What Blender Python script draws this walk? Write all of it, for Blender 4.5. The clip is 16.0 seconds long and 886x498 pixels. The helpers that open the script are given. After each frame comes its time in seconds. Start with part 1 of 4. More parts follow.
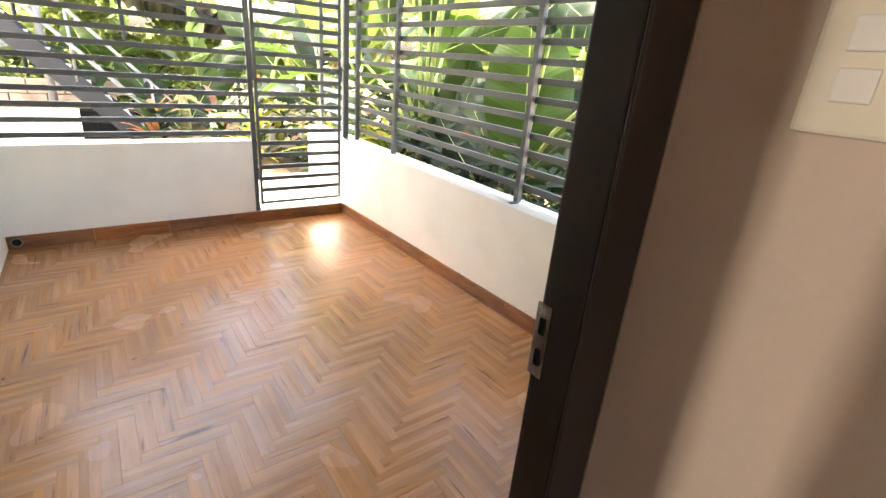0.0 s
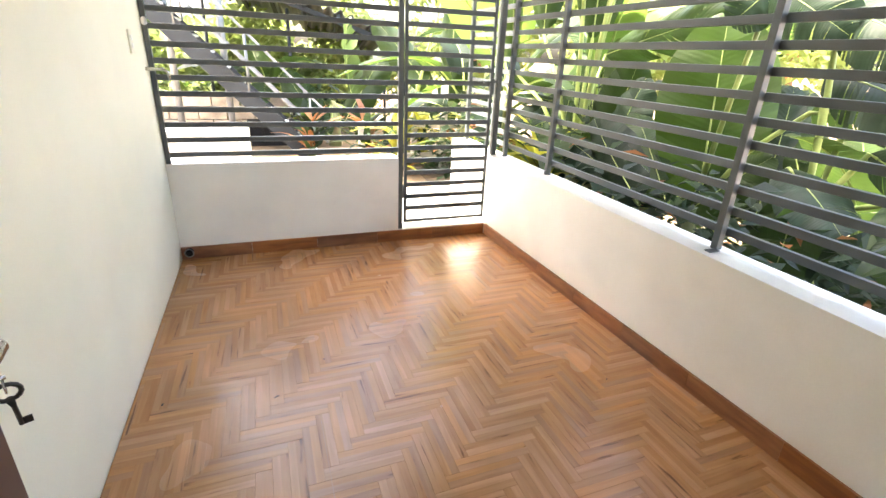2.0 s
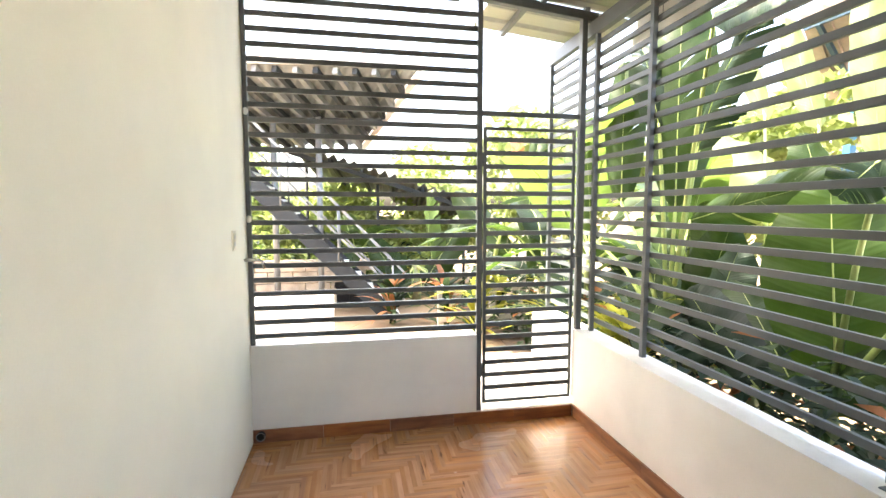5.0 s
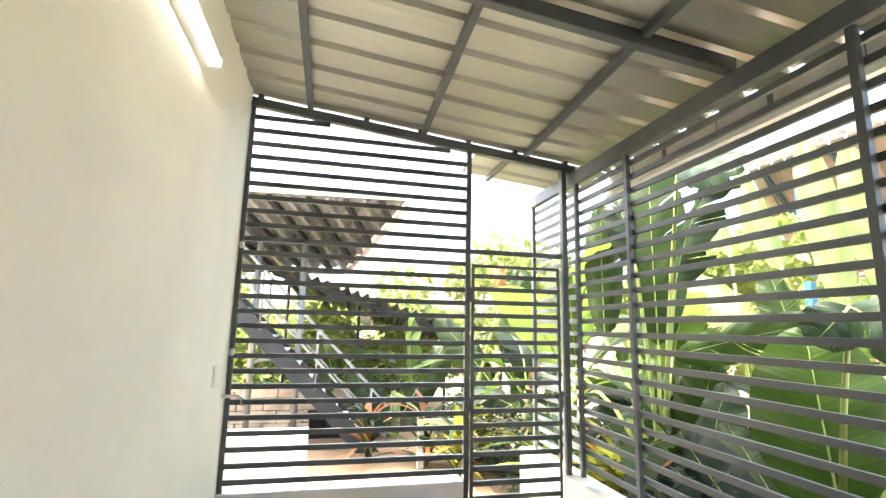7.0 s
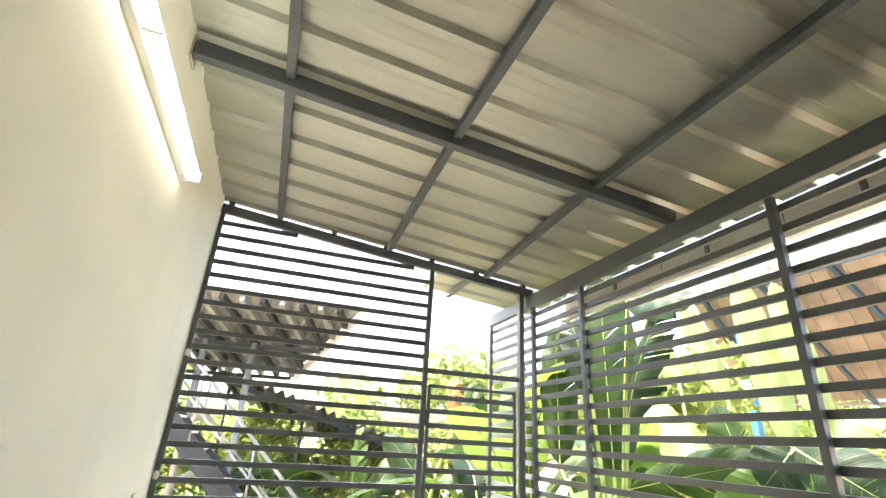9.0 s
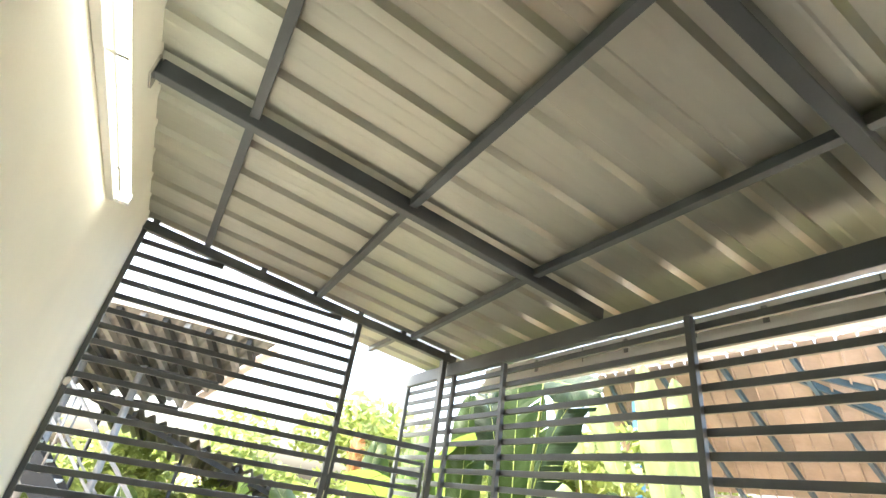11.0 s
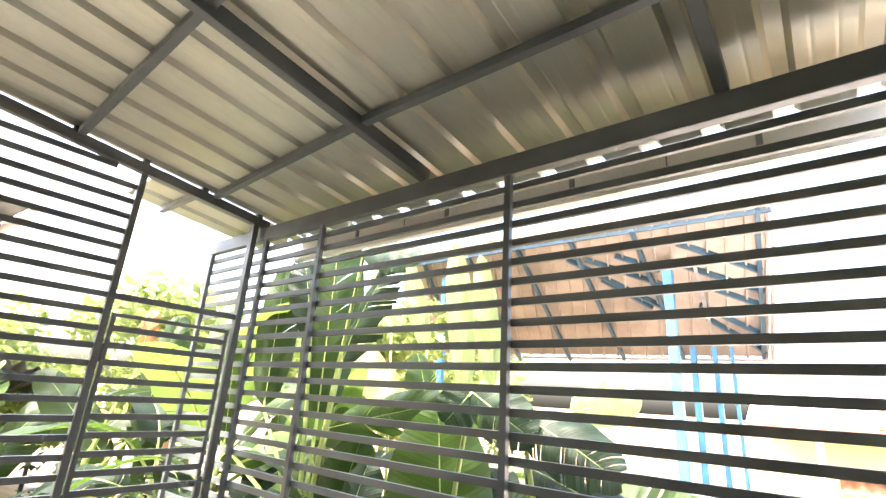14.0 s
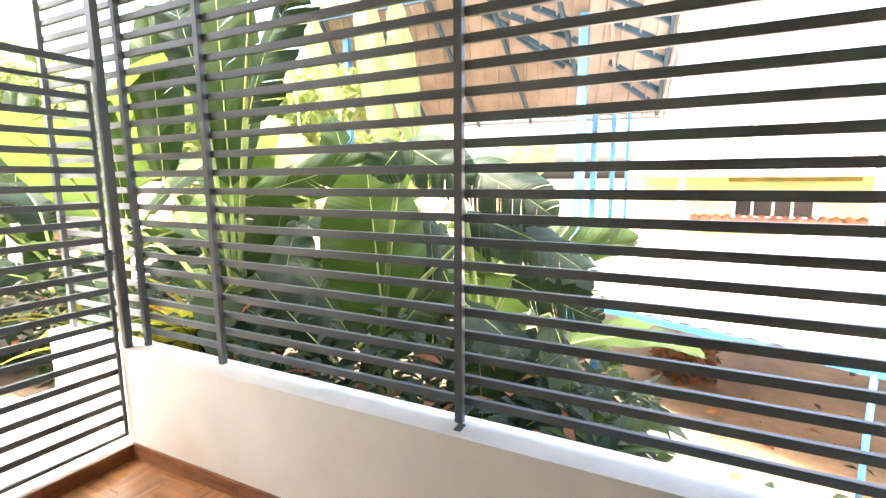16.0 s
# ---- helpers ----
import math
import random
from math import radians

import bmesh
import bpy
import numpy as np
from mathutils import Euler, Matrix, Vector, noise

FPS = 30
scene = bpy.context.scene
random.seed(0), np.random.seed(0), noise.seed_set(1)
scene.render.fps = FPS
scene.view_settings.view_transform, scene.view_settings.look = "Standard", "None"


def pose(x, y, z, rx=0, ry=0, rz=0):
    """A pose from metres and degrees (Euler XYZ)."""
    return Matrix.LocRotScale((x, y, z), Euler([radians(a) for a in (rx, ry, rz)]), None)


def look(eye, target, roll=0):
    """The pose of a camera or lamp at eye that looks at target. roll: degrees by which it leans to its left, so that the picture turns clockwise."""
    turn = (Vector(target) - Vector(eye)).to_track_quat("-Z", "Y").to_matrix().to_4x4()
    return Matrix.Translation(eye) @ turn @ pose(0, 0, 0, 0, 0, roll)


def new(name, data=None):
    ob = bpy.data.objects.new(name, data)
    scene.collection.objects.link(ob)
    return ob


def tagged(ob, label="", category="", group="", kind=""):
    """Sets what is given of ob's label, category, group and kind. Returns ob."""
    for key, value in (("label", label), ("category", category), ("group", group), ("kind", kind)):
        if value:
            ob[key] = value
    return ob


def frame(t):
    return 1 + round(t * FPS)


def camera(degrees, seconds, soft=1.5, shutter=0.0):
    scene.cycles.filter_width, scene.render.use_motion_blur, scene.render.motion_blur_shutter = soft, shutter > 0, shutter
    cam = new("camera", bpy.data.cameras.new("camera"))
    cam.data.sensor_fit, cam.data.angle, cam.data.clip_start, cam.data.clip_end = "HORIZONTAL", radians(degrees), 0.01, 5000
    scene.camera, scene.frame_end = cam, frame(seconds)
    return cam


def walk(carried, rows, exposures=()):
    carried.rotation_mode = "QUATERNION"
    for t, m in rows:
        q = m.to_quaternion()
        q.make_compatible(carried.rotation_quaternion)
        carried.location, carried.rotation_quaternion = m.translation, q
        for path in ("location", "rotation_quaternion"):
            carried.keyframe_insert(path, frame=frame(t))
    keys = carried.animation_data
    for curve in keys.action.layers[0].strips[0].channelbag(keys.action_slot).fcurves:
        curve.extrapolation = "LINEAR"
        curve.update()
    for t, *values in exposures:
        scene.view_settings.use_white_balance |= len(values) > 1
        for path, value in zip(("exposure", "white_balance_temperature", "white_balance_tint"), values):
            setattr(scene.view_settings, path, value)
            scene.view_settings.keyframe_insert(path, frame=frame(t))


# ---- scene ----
PATH = [
    (0, (0.546, -3.82, 1.327), (1.664, -2.33, 0.599), 4.9),
    (0.5, (0.559, -3.758, 1.334), (1.531, -2.185, 0.573), 3.9),
    (1, (0.594, -3.664, 1.33), (1.427, -2.02, 0.555), 2.7),
    (1.5, (0.579, -3.517, 1.358), (1.332, -1.837, 0.577), 2.7),
    (2, (0.585, -3.399, 1.376), (1.247, -1.669, 0.621), 2.6),
    (2.5, (0.594, -3.338, 1.418), (1.177, -1.562, 0.707), 1.8),
    (3, (0.607, -3.309, 1.447), (1.124, -1.487, 0.803), 1.3),
    (3.5, (0.615, -3.264, 1.481), (1.071, -1.398, 0.926), 0.6),
    (4, (0.646, -3.22, 1.507), (1.049, -1.311, 1.066), -0.1),
    (4.2, (0.649, -3.202, 1.515), (1.043, -1.279, 1.13), -0.1),
    (6.3, (0.599, -3.219, 1.632), (0.986, -1.263, 1.784), 0.0),
    (6.5, (0.591, -3.221, 1.643), (0.994, -1.272, 1.844), 0.3),
    (7, (0.563, -3.224, 1.666), (1.018, -1.304, 1.994), 1.2),
    (7.5, (0.539, -3.232, 1.688), (1.043, -1.351, 2.143), 2.0),
    (8, (0.538, -3.248, 1.713), (1.068, -1.406, 2.281), 2.5),
    (8.5, (0.517, -3.252, 1.728), (1.08, -1.453, 2.399), 2.6),
    (9, (0.517, -3.269, 1.747), (1.094, -1.509, 2.503), 3.5),
    (9.2, (0.492, -3.26, 1.751), (1.094, -1.526, 2.545), 3.6),
    (11.3, (0.426, -3.267, 1.866), (1.264, -1.736, 2.843), 10.2),
    (11.5, (0.434, -3.272, 1.867), (1.298, -1.768, 2.863), 10.8),
    (12, (0.441, -3.281, 1.865), (1.393, -1.847, 2.885), 11.3),
    (12.5, (0.47, -3.276, 1.862), (1.552, -1.914, 2.849), 9.8),
    (13, (0.508, -3.229, 1.839), (1.74, -1.931, 2.732), 7.7),
    (13.5, (0.552, -3.156, 1.811), (1.911, -1.905, 2.577), 5.5),
    (14, (0.616, -3.075, 1.768), (2.1, -1.878, 2.373), 3.6),
    (14.5, (0.646, -3.009, 1.73), (2.24, -1.873, 2.14), 1.8),
    (15, (0.694, -2.958, 1.706), (2.362, -1.871, 1.899), 0.9),
    (15.5, (0.728, -2.859, 1.654), (2.462, -1.863, 1.614), 0.0),
    (16, (0.77, -2.773, 1.609), (2.536, -1.88, 1.314), -0.4),
]
cam = camera(86.2, 16.0)
walk(cam, [(t, look(eye, target, roll)) for t, eye, target, roll in PATH],
     exposures=[(0, 4.24, 7150, 11), (1.6, 4.22, 7050, 10), (2.5, 4.0, 7000, 9), (4.2, 3.87, 7000, 9), (6.3, 3.68, 6800, 7), (9.2, 3.66, 6800, 5), (11.3, 3.62, 6750, 5), (14, 3.72, 6750, 10), (16, 3.74, 6850, 12)])

# ---- world, sun, lamps ----
SUN_DIR = Vector((-0.50, 0.16, 1.0)).normalized()   # towards the sun
world = bpy.data.worlds.new("world")
scene.world = world
world.use_nodes = True
wn = world.node_tree
sky = wn.nodes.new("ShaderNodeTexSky")
sky.sky_type = "NISHITA"
sky.sun_disc = False
sky.sun_elevation = math.asin(SUN_DIR.z)
sky.sun_rotation = math.atan2(SUN_DIR.x, SUN_DIR.y)
sky.dust_density = 7.0
sky.air_density = 1.0
wn.links.new(sky.outputs["Color"], wn.nodes["Background"].inputs["Color"])
wn.nodes["Background"].inputs["Strength"].default_value = 0.15

sun = new("sun", bpy.data.lights.new("sun", "SUN"))
sun.data.energy = 1.9
sun.data.angle = radians(7)
sun.data.color = (1.0, 0.95, 0.86)
sun.matrix_world = look(SUN_DIR * 30, (0, 0, 0))

# unseen fill lamp, added at an assumed opening behind the doorway
room_fill = new("passage_fill", bpy.data.lights.new("passage_fill", "AREA"))
room_fill.data.shape, room_fill.data.size, room_fill.data.size_y = "RECTANGLE", 0.8, 1.18
room_fill.data.energy, room_fill.data.color = 0.5, (1.0, 0.86, 0.74)
room_fill.matrix_world = look((0.4, -6.92, 1.5), (0.4, -3.0, 1.5))
# added narrow lamp that throws a light band on the switch wall
slit = new("wall_band_lamp", bpy.data.lights.new("wall_band_lamp", "AREA"))
slit.data.shape, slit.data.size, slit.data.size_y = "RECTANGLE", 0.05, 1.6
slit.data.energy, slit.data.color = 2.1, (1.0, 0.90, 0.80)
slit.matrix_world = look((-2.2, -3.762, 1.4), (1.0, -3.69, 1.35))


# ---- small helpers ----
def part(name, bm, material, parent=None, label=""):
    me = bpy.data.meshes.new(name)
    bm.normal_update()
    bm.to_mesh(me)
    bm.free()
    return mesh_part(name, me, material, parent, label)


def mesh_part(name, me, material, parent=None, label=""):
    mats = material if isinstance(material, (list, tuple)) else [material]
    if not me.materials:
        for m in mats:
            me.materials.append(m)
    ob = new(name, me)
    if parent:
        ob.parent = parent
    if label:
        ob["label"] = label
    return ob


def thing(name, label, category, group="", kind="", at=(0, 0, 0)):
    ob = new(name)
    ob.location = at
    ob.empty_display_size = 0.1
    return tagged(ob, label, category, group, kind)


def box(x0, y0, z0, x1, y1, z1, bevel=0.0, bm=None):
    bm = bm or bmesh.new()
    m = Matrix.Translation(((x0 + x1) / 2, (y0 + y1) / 2, (z0 + z1) / 2)) @ Matrix.Diagonal((x1 - x0, y1 - y0, z1 - z0, 1))
    r = bmesh.ops.create_cube(bm, size=1, matrix=m)
    if bevel:
        es = list({e for v in r["verts"] for e in v.link_edges})
        bmesh.ops.bevel(bm, geom=es, offset=bevel, segments=2, profile=0.6, affect="EDGES")
    return bm


def bar(a, b, w, h, bm=None, bevel=0.0, up=(0, 0, 1)):
    """A rectangular bar from a to b, w wide and h high."""
    bm = bm or bmesh.new()
    a, b = Vector(a), Vector(b)
    d = (b - a).normalized()
    side = d.cross(Vector(up))
    if side.length < 1e-4:
        side = Vector((1, 0, 0))
    side.normalize()
    top = side.cross(d)
    m = Matrix((side, d, top)).transposed().to_4x4()
    m.translation = (a + b) / 2
    r = bmesh.ops.create_cube(bm, size=1, matrix=m @ Matrix.Diagonal((w, (b - a).length, h, 1)))
    if bevel:
        es = list({e for v in r["verts"] for e in v.link_edges})
        bmesh.ops.bevel(bm, geom=es, offset=bevel, segments=1, affect="EDGES")
    return bm


def rod(points, radii, sides=10, bm=None, caps=True):
    """A tube through the points, with a radius for each."""
    bm = bm or bmesh.new()
    pts = [Vector(p) for p in points]
    rings = []
    ref = Vector((0.13, 0.31, 0.94))
    for i, p in enumerate(pts):
        d = (pts[min(i + 1, len(pts) - 1)] - pts[max(i - 1, 0)]).normalized()
        u = d.cross(ref if abs(d.dot(ref)) < 0.95 else Vector((1, 0, 0))).normalized()
        v = d.cross(u)
        r = radii[i] if isinstance(radii, (list, tuple)) else radii
        rings.append([bm.verts.new(p + u * (r * math.cos(2 * math.pi * k / sides)) + v * (r * math.sin(2 * math.pi * k / sides))) for k in range(sides)])
    for r0, r1 in zip(rings, rings[1:]):
        for k in range(sides):
            f = bm.faces.new((r0[k], r0[(k + 1) % sides], r1[(k + 1) % sides], r1[k]))
            f.smooth = True
    if caps:
        bm.faces.new(rings[0][::-1])
        bm.faces.new(rings[-1])
    bmesh.ops.recalc_face_normals(bm, faces=bm.faces[:])
    return bm


# ---- materials ----
def material(name, colour, rough=0.6, metal=0.0, vary=0.12, scale=6.0, bump=0.1, fine=60.0, stretch=(1, 1, 1), spec=0.5, object_random=0.0, second=None, coords="Object"):
    """A surface with colour change at two scales, fine relief and uneven gloss."""
    m = bpy.data.materials.new(name)
    m.use_nodes = True
    n, l = m.node_tree.nodes, m.node_tree.links
    b = n["Principled BSDF"]
    b.inputs["Metallic"].default_value = metal
    b.inputs["Specular IOR Level"].default_value = spec
    tc = n.new("ShaderNodeTexCoord")
    mp = n.new("ShaderNodeMapping")
    mp.inputs["Scale"].default_value = stretch
    l.new(tc.outputs[coords], mp.inputs["Vector"])
    big, small = n.new("ShaderNodeTexNoise"), n.new("ShaderNodeTexNoise")
    big.inputs["Scale"].default_value, small.inputs["Scale"].default_value = scale, fine
    big.inputs["Detail"].default_value, small.inputs["Detail"].default_value = 6, 5
    for t in (big, small):
        l.new(mp.outputs["Vector"], t.inputs["Vector"])
    mix = n.new("ShaderNodeMix")
    mix.data_type = "RGBA"
    dark = second or tuple(c * (1 - 2.2 * vary) for c in colour)
    light = tuple(min(1, c * (1 + vary)) for c in colour)
    mix.inputs["A"].default_value, mix.inputs["B"].default_value = (*dark, 1), (*light, 1)
    ramp = n.new("ShaderNodeMapRange")
    ramp.inputs["From Min"].default_value, ramp.inputs["From Max"].default_value = 0.3, 0.62
    l.new(big.outputs["Fac"], ramp.inputs["Value"])
    l.new(ramp.outputs["Result"], mix.inputs["Factor"])
    hsv = n.new("ShaderNodeHueSaturation")
    l.new(mix.outputs["Result"], hsv.inputs["Color"])
    val = n.new("ShaderNodeMapRange")
    val.inputs["To Min"].default_value, val.inputs["To Max"].default_value = 1 - vary, 1 + vary
    l.new(small.outputs["Fac"], val.inputs["Value"])
    if object_random:
        oi = n.new("ShaderNodeObjectInfo")
        r = n.new("ShaderNodeMapRange")
        r.inputs["To Min"].default_value, r.inputs["To Max"].default_value = 1 - object_random, 1 + object_random
        l.new(oi.outputs["Random"], r.inputs["Value"])
        mul = n.new("ShaderNodeMath")
        mul.operation = "MULTIPLY"
        l.new(val.outputs["Result"], mul.inputs[0])
        l.new(r.outputs["Result"], mul.inputs[1])
        l.new(mul.outputs[0], hsv.inputs["Value"])
    else:
        l.new(val.outputs["Result"], hsv.inputs["Value"])
    l.new(hsv.outputs["Color"], b.inputs["Base Color"])
    rr = n.new("ShaderNodeMapRange")
    rr.inputs["To Min"].default_value, rr.inputs["To Max"].default_value = max(0.02, rough * 0.8), min(1, rough * 1.2)
    l.new(big.outputs["Fac"], rr.inputs["Value"])
    l.new(rr.outputs["Result"], b.inputs["Roughness"])
    if bump:
        bp = n.new("ShaderNodeBump")
        bp.inputs["Strength"].default_value, bp.inputs["Distance"].default_value = bump, 0.004
        l.new(small.outputs["Fac"], bp.inputs["Height"])
        l.new(bp.outputs["Normal"], b.inputs["Normal"])
    return m


def leaf_material(name, colour, through_colour, vary=0.25):
    """A leaf that lets light through, with veins across it."""
    m = material(name, colour, rough=0.5, spec=0.3, vary=vary, scale=3.0, fine=9.0, bump=0.0, object_random=0.3)
    n, l = m.node_tree.nodes, m.node_tree.links
    b, out = n["Principled BSDF"], n["Material Output"]
    tr = n.new("ShaderNodeBsdfTranslucent")
    tr.inputs["Color"].default_value = (*through_colour, 1)
    mix = n.new("ShaderNodeMixShader")
    mix.inputs["Fac"].default_value = 0.42
    l.new(b.outputs[0], mix.inputs[1])
    l.new(tr.outputs[0], mix.inputs[2])
    l.new(mix.outputs[0], out.inputs["Surface"])
    w = n.new("ShaderNodeTexWave")
    w.bands_direction = "Y"
    w.inputs["Scale"].default_value, w.inputs["Distortion"].default_value = 11, 1.2
    tc = n.new("ShaderNodeTexCoord")
    l.new(tc.outputs["UV"], w.inputs["Vector"])
    bp = n.new("ShaderNodeBump")
    bp.inputs["Strength"].default_value, bp.inputs["Distance"].default_value = 0.10, 0.008
    l.new(w.outputs["Fac"], bp.inputs["Height"])
    l.new(bp.outputs["Normal"], b.inputs["Normal"])
    l.new(bp.outputs["Normal"], tr.inputs["Normal"])
    return m


def wood_material(name, colour, dark, rough, vary, strips_uv=False):
    """Lacquered wood strips, grain along the strip's length (local x), each strip its own tone."""
    m = bpy.data.materials.new(name)
    m.use_nodes = True
    n, l = m.node_tree.nodes, m.node_tree.links
    b = n["Principled BSDF"]
    tc = n.new("ShaderNodeTexCoord")
    oi = n.new("ShaderNodeObjectInfo")
    add = n.new("ShaderNodeVectorMath")
    add.operation = "MULTIPLY_ADD"
    add.inputs[1].default_value = (37, 37, 37)
    isl = n.new("ShaderNodeNewGeometry")
    sm = n.new("ShaderNodeMath")
    sm.operation = "ADD"
    l.new(oi.outputs["Random"], sm.inputs[0])
    l.new(isl.outputs["Random Per Island"], sm.inputs[1])
    rand = n.new("ShaderNodeMath")
    rand.operation = "FRACT"
    l.new(sm.outputs[0], rand.inputs[0])
    if strips_uv:
        xyz = n.new("ShaderNodeSeparateXYZ")
        l.new(tc.outputs["UV"], xyz.inputs[0])
        stave = n.new("ShaderNodeMath")
        stave.operation = "GREATER_THAN"
        stave.inputs[1].default_value = 0.001
        l.new(xyz.outputs["Y"], stave.inputs[0])
        st2 = n.new("ShaderNodeMath")
        st2.operation = "MULTIPLY_ADD"
        st2.inputs[1].default_value = 0.377
        l.new(stave.outputs[0], st2.inputs[0])
        l.new(rand.outputs[0], st2.inputs[2])
        rand = n.new("ShaderNodeMath")
        rand.operation = "FRACT"
        l.new(st2.outputs[0], rand.inputs[0])
    l.new(rand.outputs[0], add.inputs[0])
    l.new(tc.outputs["UV" if strips_uv else "Object"], add.inputs[2])
    mp = n.new("ShaderNodeMapping")
    mp.inputs["Scale"].default_value = (3.0, 40.0, 20.0)
    l.new(add.outputs[0], mp.inputs["Vector"])
    g = n.new("ShaderNodeTexNoise")
    g.inputs["Scale"].default_value, g.inputs["Detail"].default_value, g.inputs["Distortion"].default_value = 1.2, 7, 0.4
    l.new(mp.outputs[0], g.inputs["Vector"])
    ramp = n.new("ShaderNodeValToRGB")
    ramp.color_ramp.elements[0].position, ramp.color_ramp.elements[1].position = 0.3, 0.68
    ramp.color_ramp.elements[0].color, ramp.color_ramp.elements[1].color = (*dark, 1), (*colour, 1)
    if strips_uv:
        check = ramp.color_ramp.elements.new(0.27)
        check.color = (*(c * 0.35 for c in dark), 1)
        ramp.color_ramp.elements[1].position = 0.30
        ramp.color_ramp.elements[0].position = 0.2
        for el, c in zip(ramp.color_ramp.elements, ((*(c * 0.3 for c in dark), 1), (*(c * 0.6 for c in dark), 1), (*colour, 1))):
            el.color = c
        grey = ramp.color_ramp.elements.new(0.36)
        grey.color = (*(0.5 * (a + b) for a, b in zip(dark, colour)), 1)
    l.new(g.outputs["Fac"], ramp.inputs["Fac"])
    hsv = n.new("ShaderNodeHueSaturation")
    l.new(ramp.outputs["Color"], hsv.inputs["Color"])
    v = n.new("ShaderNodeMapRange")
    v.inputs["To Min"].default_value, v.inputs["To Max"].default_value = 1 - vary, 1 + vary
    l.new(rand.outputs[0], v.inputs["Value"])
    l.new(v.outputs["Result"], hsv.inputs["Value"])
    hs = n.new("ShaderNodeMath")
    hs.operation = "MULTIPLY_ADD"
    hs.inputs[1].default_value, hs.inputs[2].default_value = 7.31, 0.0
    fr = n.new("ShaderNodeMath")
    fr.operation = "FRACT"
    l.new(rand.outputs[0], hs.inputs[0])
    l.new(hs.outputs[0], fr.inputs[0])
    sat = n.new("ShaderNodeMapRange")
    sat.inputs["To Min"].default_value, sat.inputs["To Max"].default_value = 0.94, 1.08
    l.new(fr.outputs[0], sat.inputs["Value"])
    l.new(sat.outputs["Result"], hsv.inputs["Saturation"])
    geo = n.new("ShaderNodeNewGeometry")
    wear = n.new("ShaderNodeTexNoise")
    wear.inputs["Scale"].default_value, wear.inputs["Detail"].default_value = 2.0, 2
    l.new(geo.outputs["Position"], wear.inputs["Vector"])
    rr = n.new("ShaderNodeMapRange")
    rr.inputs["From Min"].default_value, rr.inputs["From Max"].default_value = 0.35, 0.7
    rr.inputs["To Min"].default_value, rr.inputs["To Max"].default_value = rough * 0.85, rough * 1.3
    l.new(wear.outputs["Fac"], rr.inputs["Value"])
    l.new(rr.outputs["Result"], b.inputs["Roughness"])
    patch = n.new("ShaderNodeTexNoise")
    patch.inputs["Scale"].default_value, patch.inputs["Detail"].default_value = 3.2, 6
    l.new(geo.outputs["Position"], patch.inputs["Vector"])
    pr_ = n.new("ShaderNodeValToRGB")
    pr_.color_ramp.elements[0].position, pr_.color_ramp.elements[1].position = 0.30, 0.70
    pr_.color_ramp.elements[0].color, pr_.color_ramp.elements[1].color = (0.80, 0.79, 0.77, 1), (1.05, 1.0, 0.95, 1)
    l.new(patch.outputs["Fac"], pr_.inputs["Fac"])
    worn = n.new("ShaderNodeMix")
    worn.data_type, worn.blend_type = "RGBA", "MULTIPLY"
    worn.inputs["Factor"].default_value = 1.0
    l.new(hsv.outputs["Color"], worn.inputs["A"])
    l.new(pr_.outputs["Color"], worn.inputs["B"])
    l.new(worn.outputs["Result"], b.inputs["Base Color"])
    bp = n.new("ShaderNodeBump")
    bp.inputs["Strength"].default_value, bp.inputs["Distance"].default_value = 0.06, 0.002
    l.new(g.outputs["Fac"], bp.inputs["Height"])
    l.new(bp.outputs["Normal"], b.inputs["Normal"])
    return m


def glow(name, colour, strength):
    m = bpy.data.materials.new(name)
    m.use_nodes = True
    b = m.node_tree.nodes["Principled BSDF"]
    b.inputs["Base Color"].default_value = (0.8, 0.8, 0.8, 1)
    b.inputs["Emission Color"].default_value = (*colour, 1)
    b.inputs["Emission Strength"].default_value = strength
    return m


PLASTER = material("cream_plaster", (0.85, 0.84, 0.715), 0.75, vary=0.03, scale=1.5, fine=140, bump=0.12)
PLASTER_WHITE = material("white_plaster", (0.80, 0.78, 0.73), 0.7, vary=0.035, scale=2.5, fine=120, bump=0.15)
LEDGE = material("white_gloss_paint", (0.84, 0.83, 0.80), 0.45, vary=0.04, scale=5, fine=90, bump=0.1)
# charcoal steel made darker to carry the shade around the stair
STAIR_STEEL = material("shaded_stair_paint", (0.026, 0.030, 0.033), 0.6, vary=0.15, scale=3, fine=60, spec=0.3)
STEEL = material("charcoal_painted_steel", (0.076, 0.088, 0.092), 0.4, vary=0.1, scale=4, fine=150, bump=0.06)
GALV = material("galvanised_sheet", (0.45, 0.455, 0.39), 0.48, metal=0.75, vary=0.06, scale=2.0, fine=25, bump=0.04, stretch=(0.25, 1, 1))
WOOD = wood_material("parquet_wood", (0.46, 0.245, 0.118), (0.28, 0.137, 0.060), 0.22, 0.18, True)
SKIRT = wood_material("skirting_wood", (0.34, 0.145, 0.06), (0.16, 0.058, 0.025), 0.35, 0.2)
GROUT = material("dark_floor_base", (0.27, 0.14, 0.065), 0.6)
DOOR = wood_material("dark_door_wood", (0.085, 0.032, 0.018), (0.035, 0.014, 0.009), 0.32, 0.05)
FRAME = material("dark_brown_frame_paint", (0.022, 0.015, 0.012), 0.4, vary=0.2, scale=4, fine=60)
ROOM = material("room_plaster", (0.62, 0.52, 0.44), 0.75, vary=0.04, scale=1.5, fine=120)
PLASTIC = material("ivory_plastic", (0.78, 0.74, 0.62), 0.35, vary=0.03, scale=8, fine=80, bump=0.02)
CHROME = material("worn_chrome", (0.55, 0.54, 0.52), 0.25, metal=1.0, vary=0.1, scale=20)
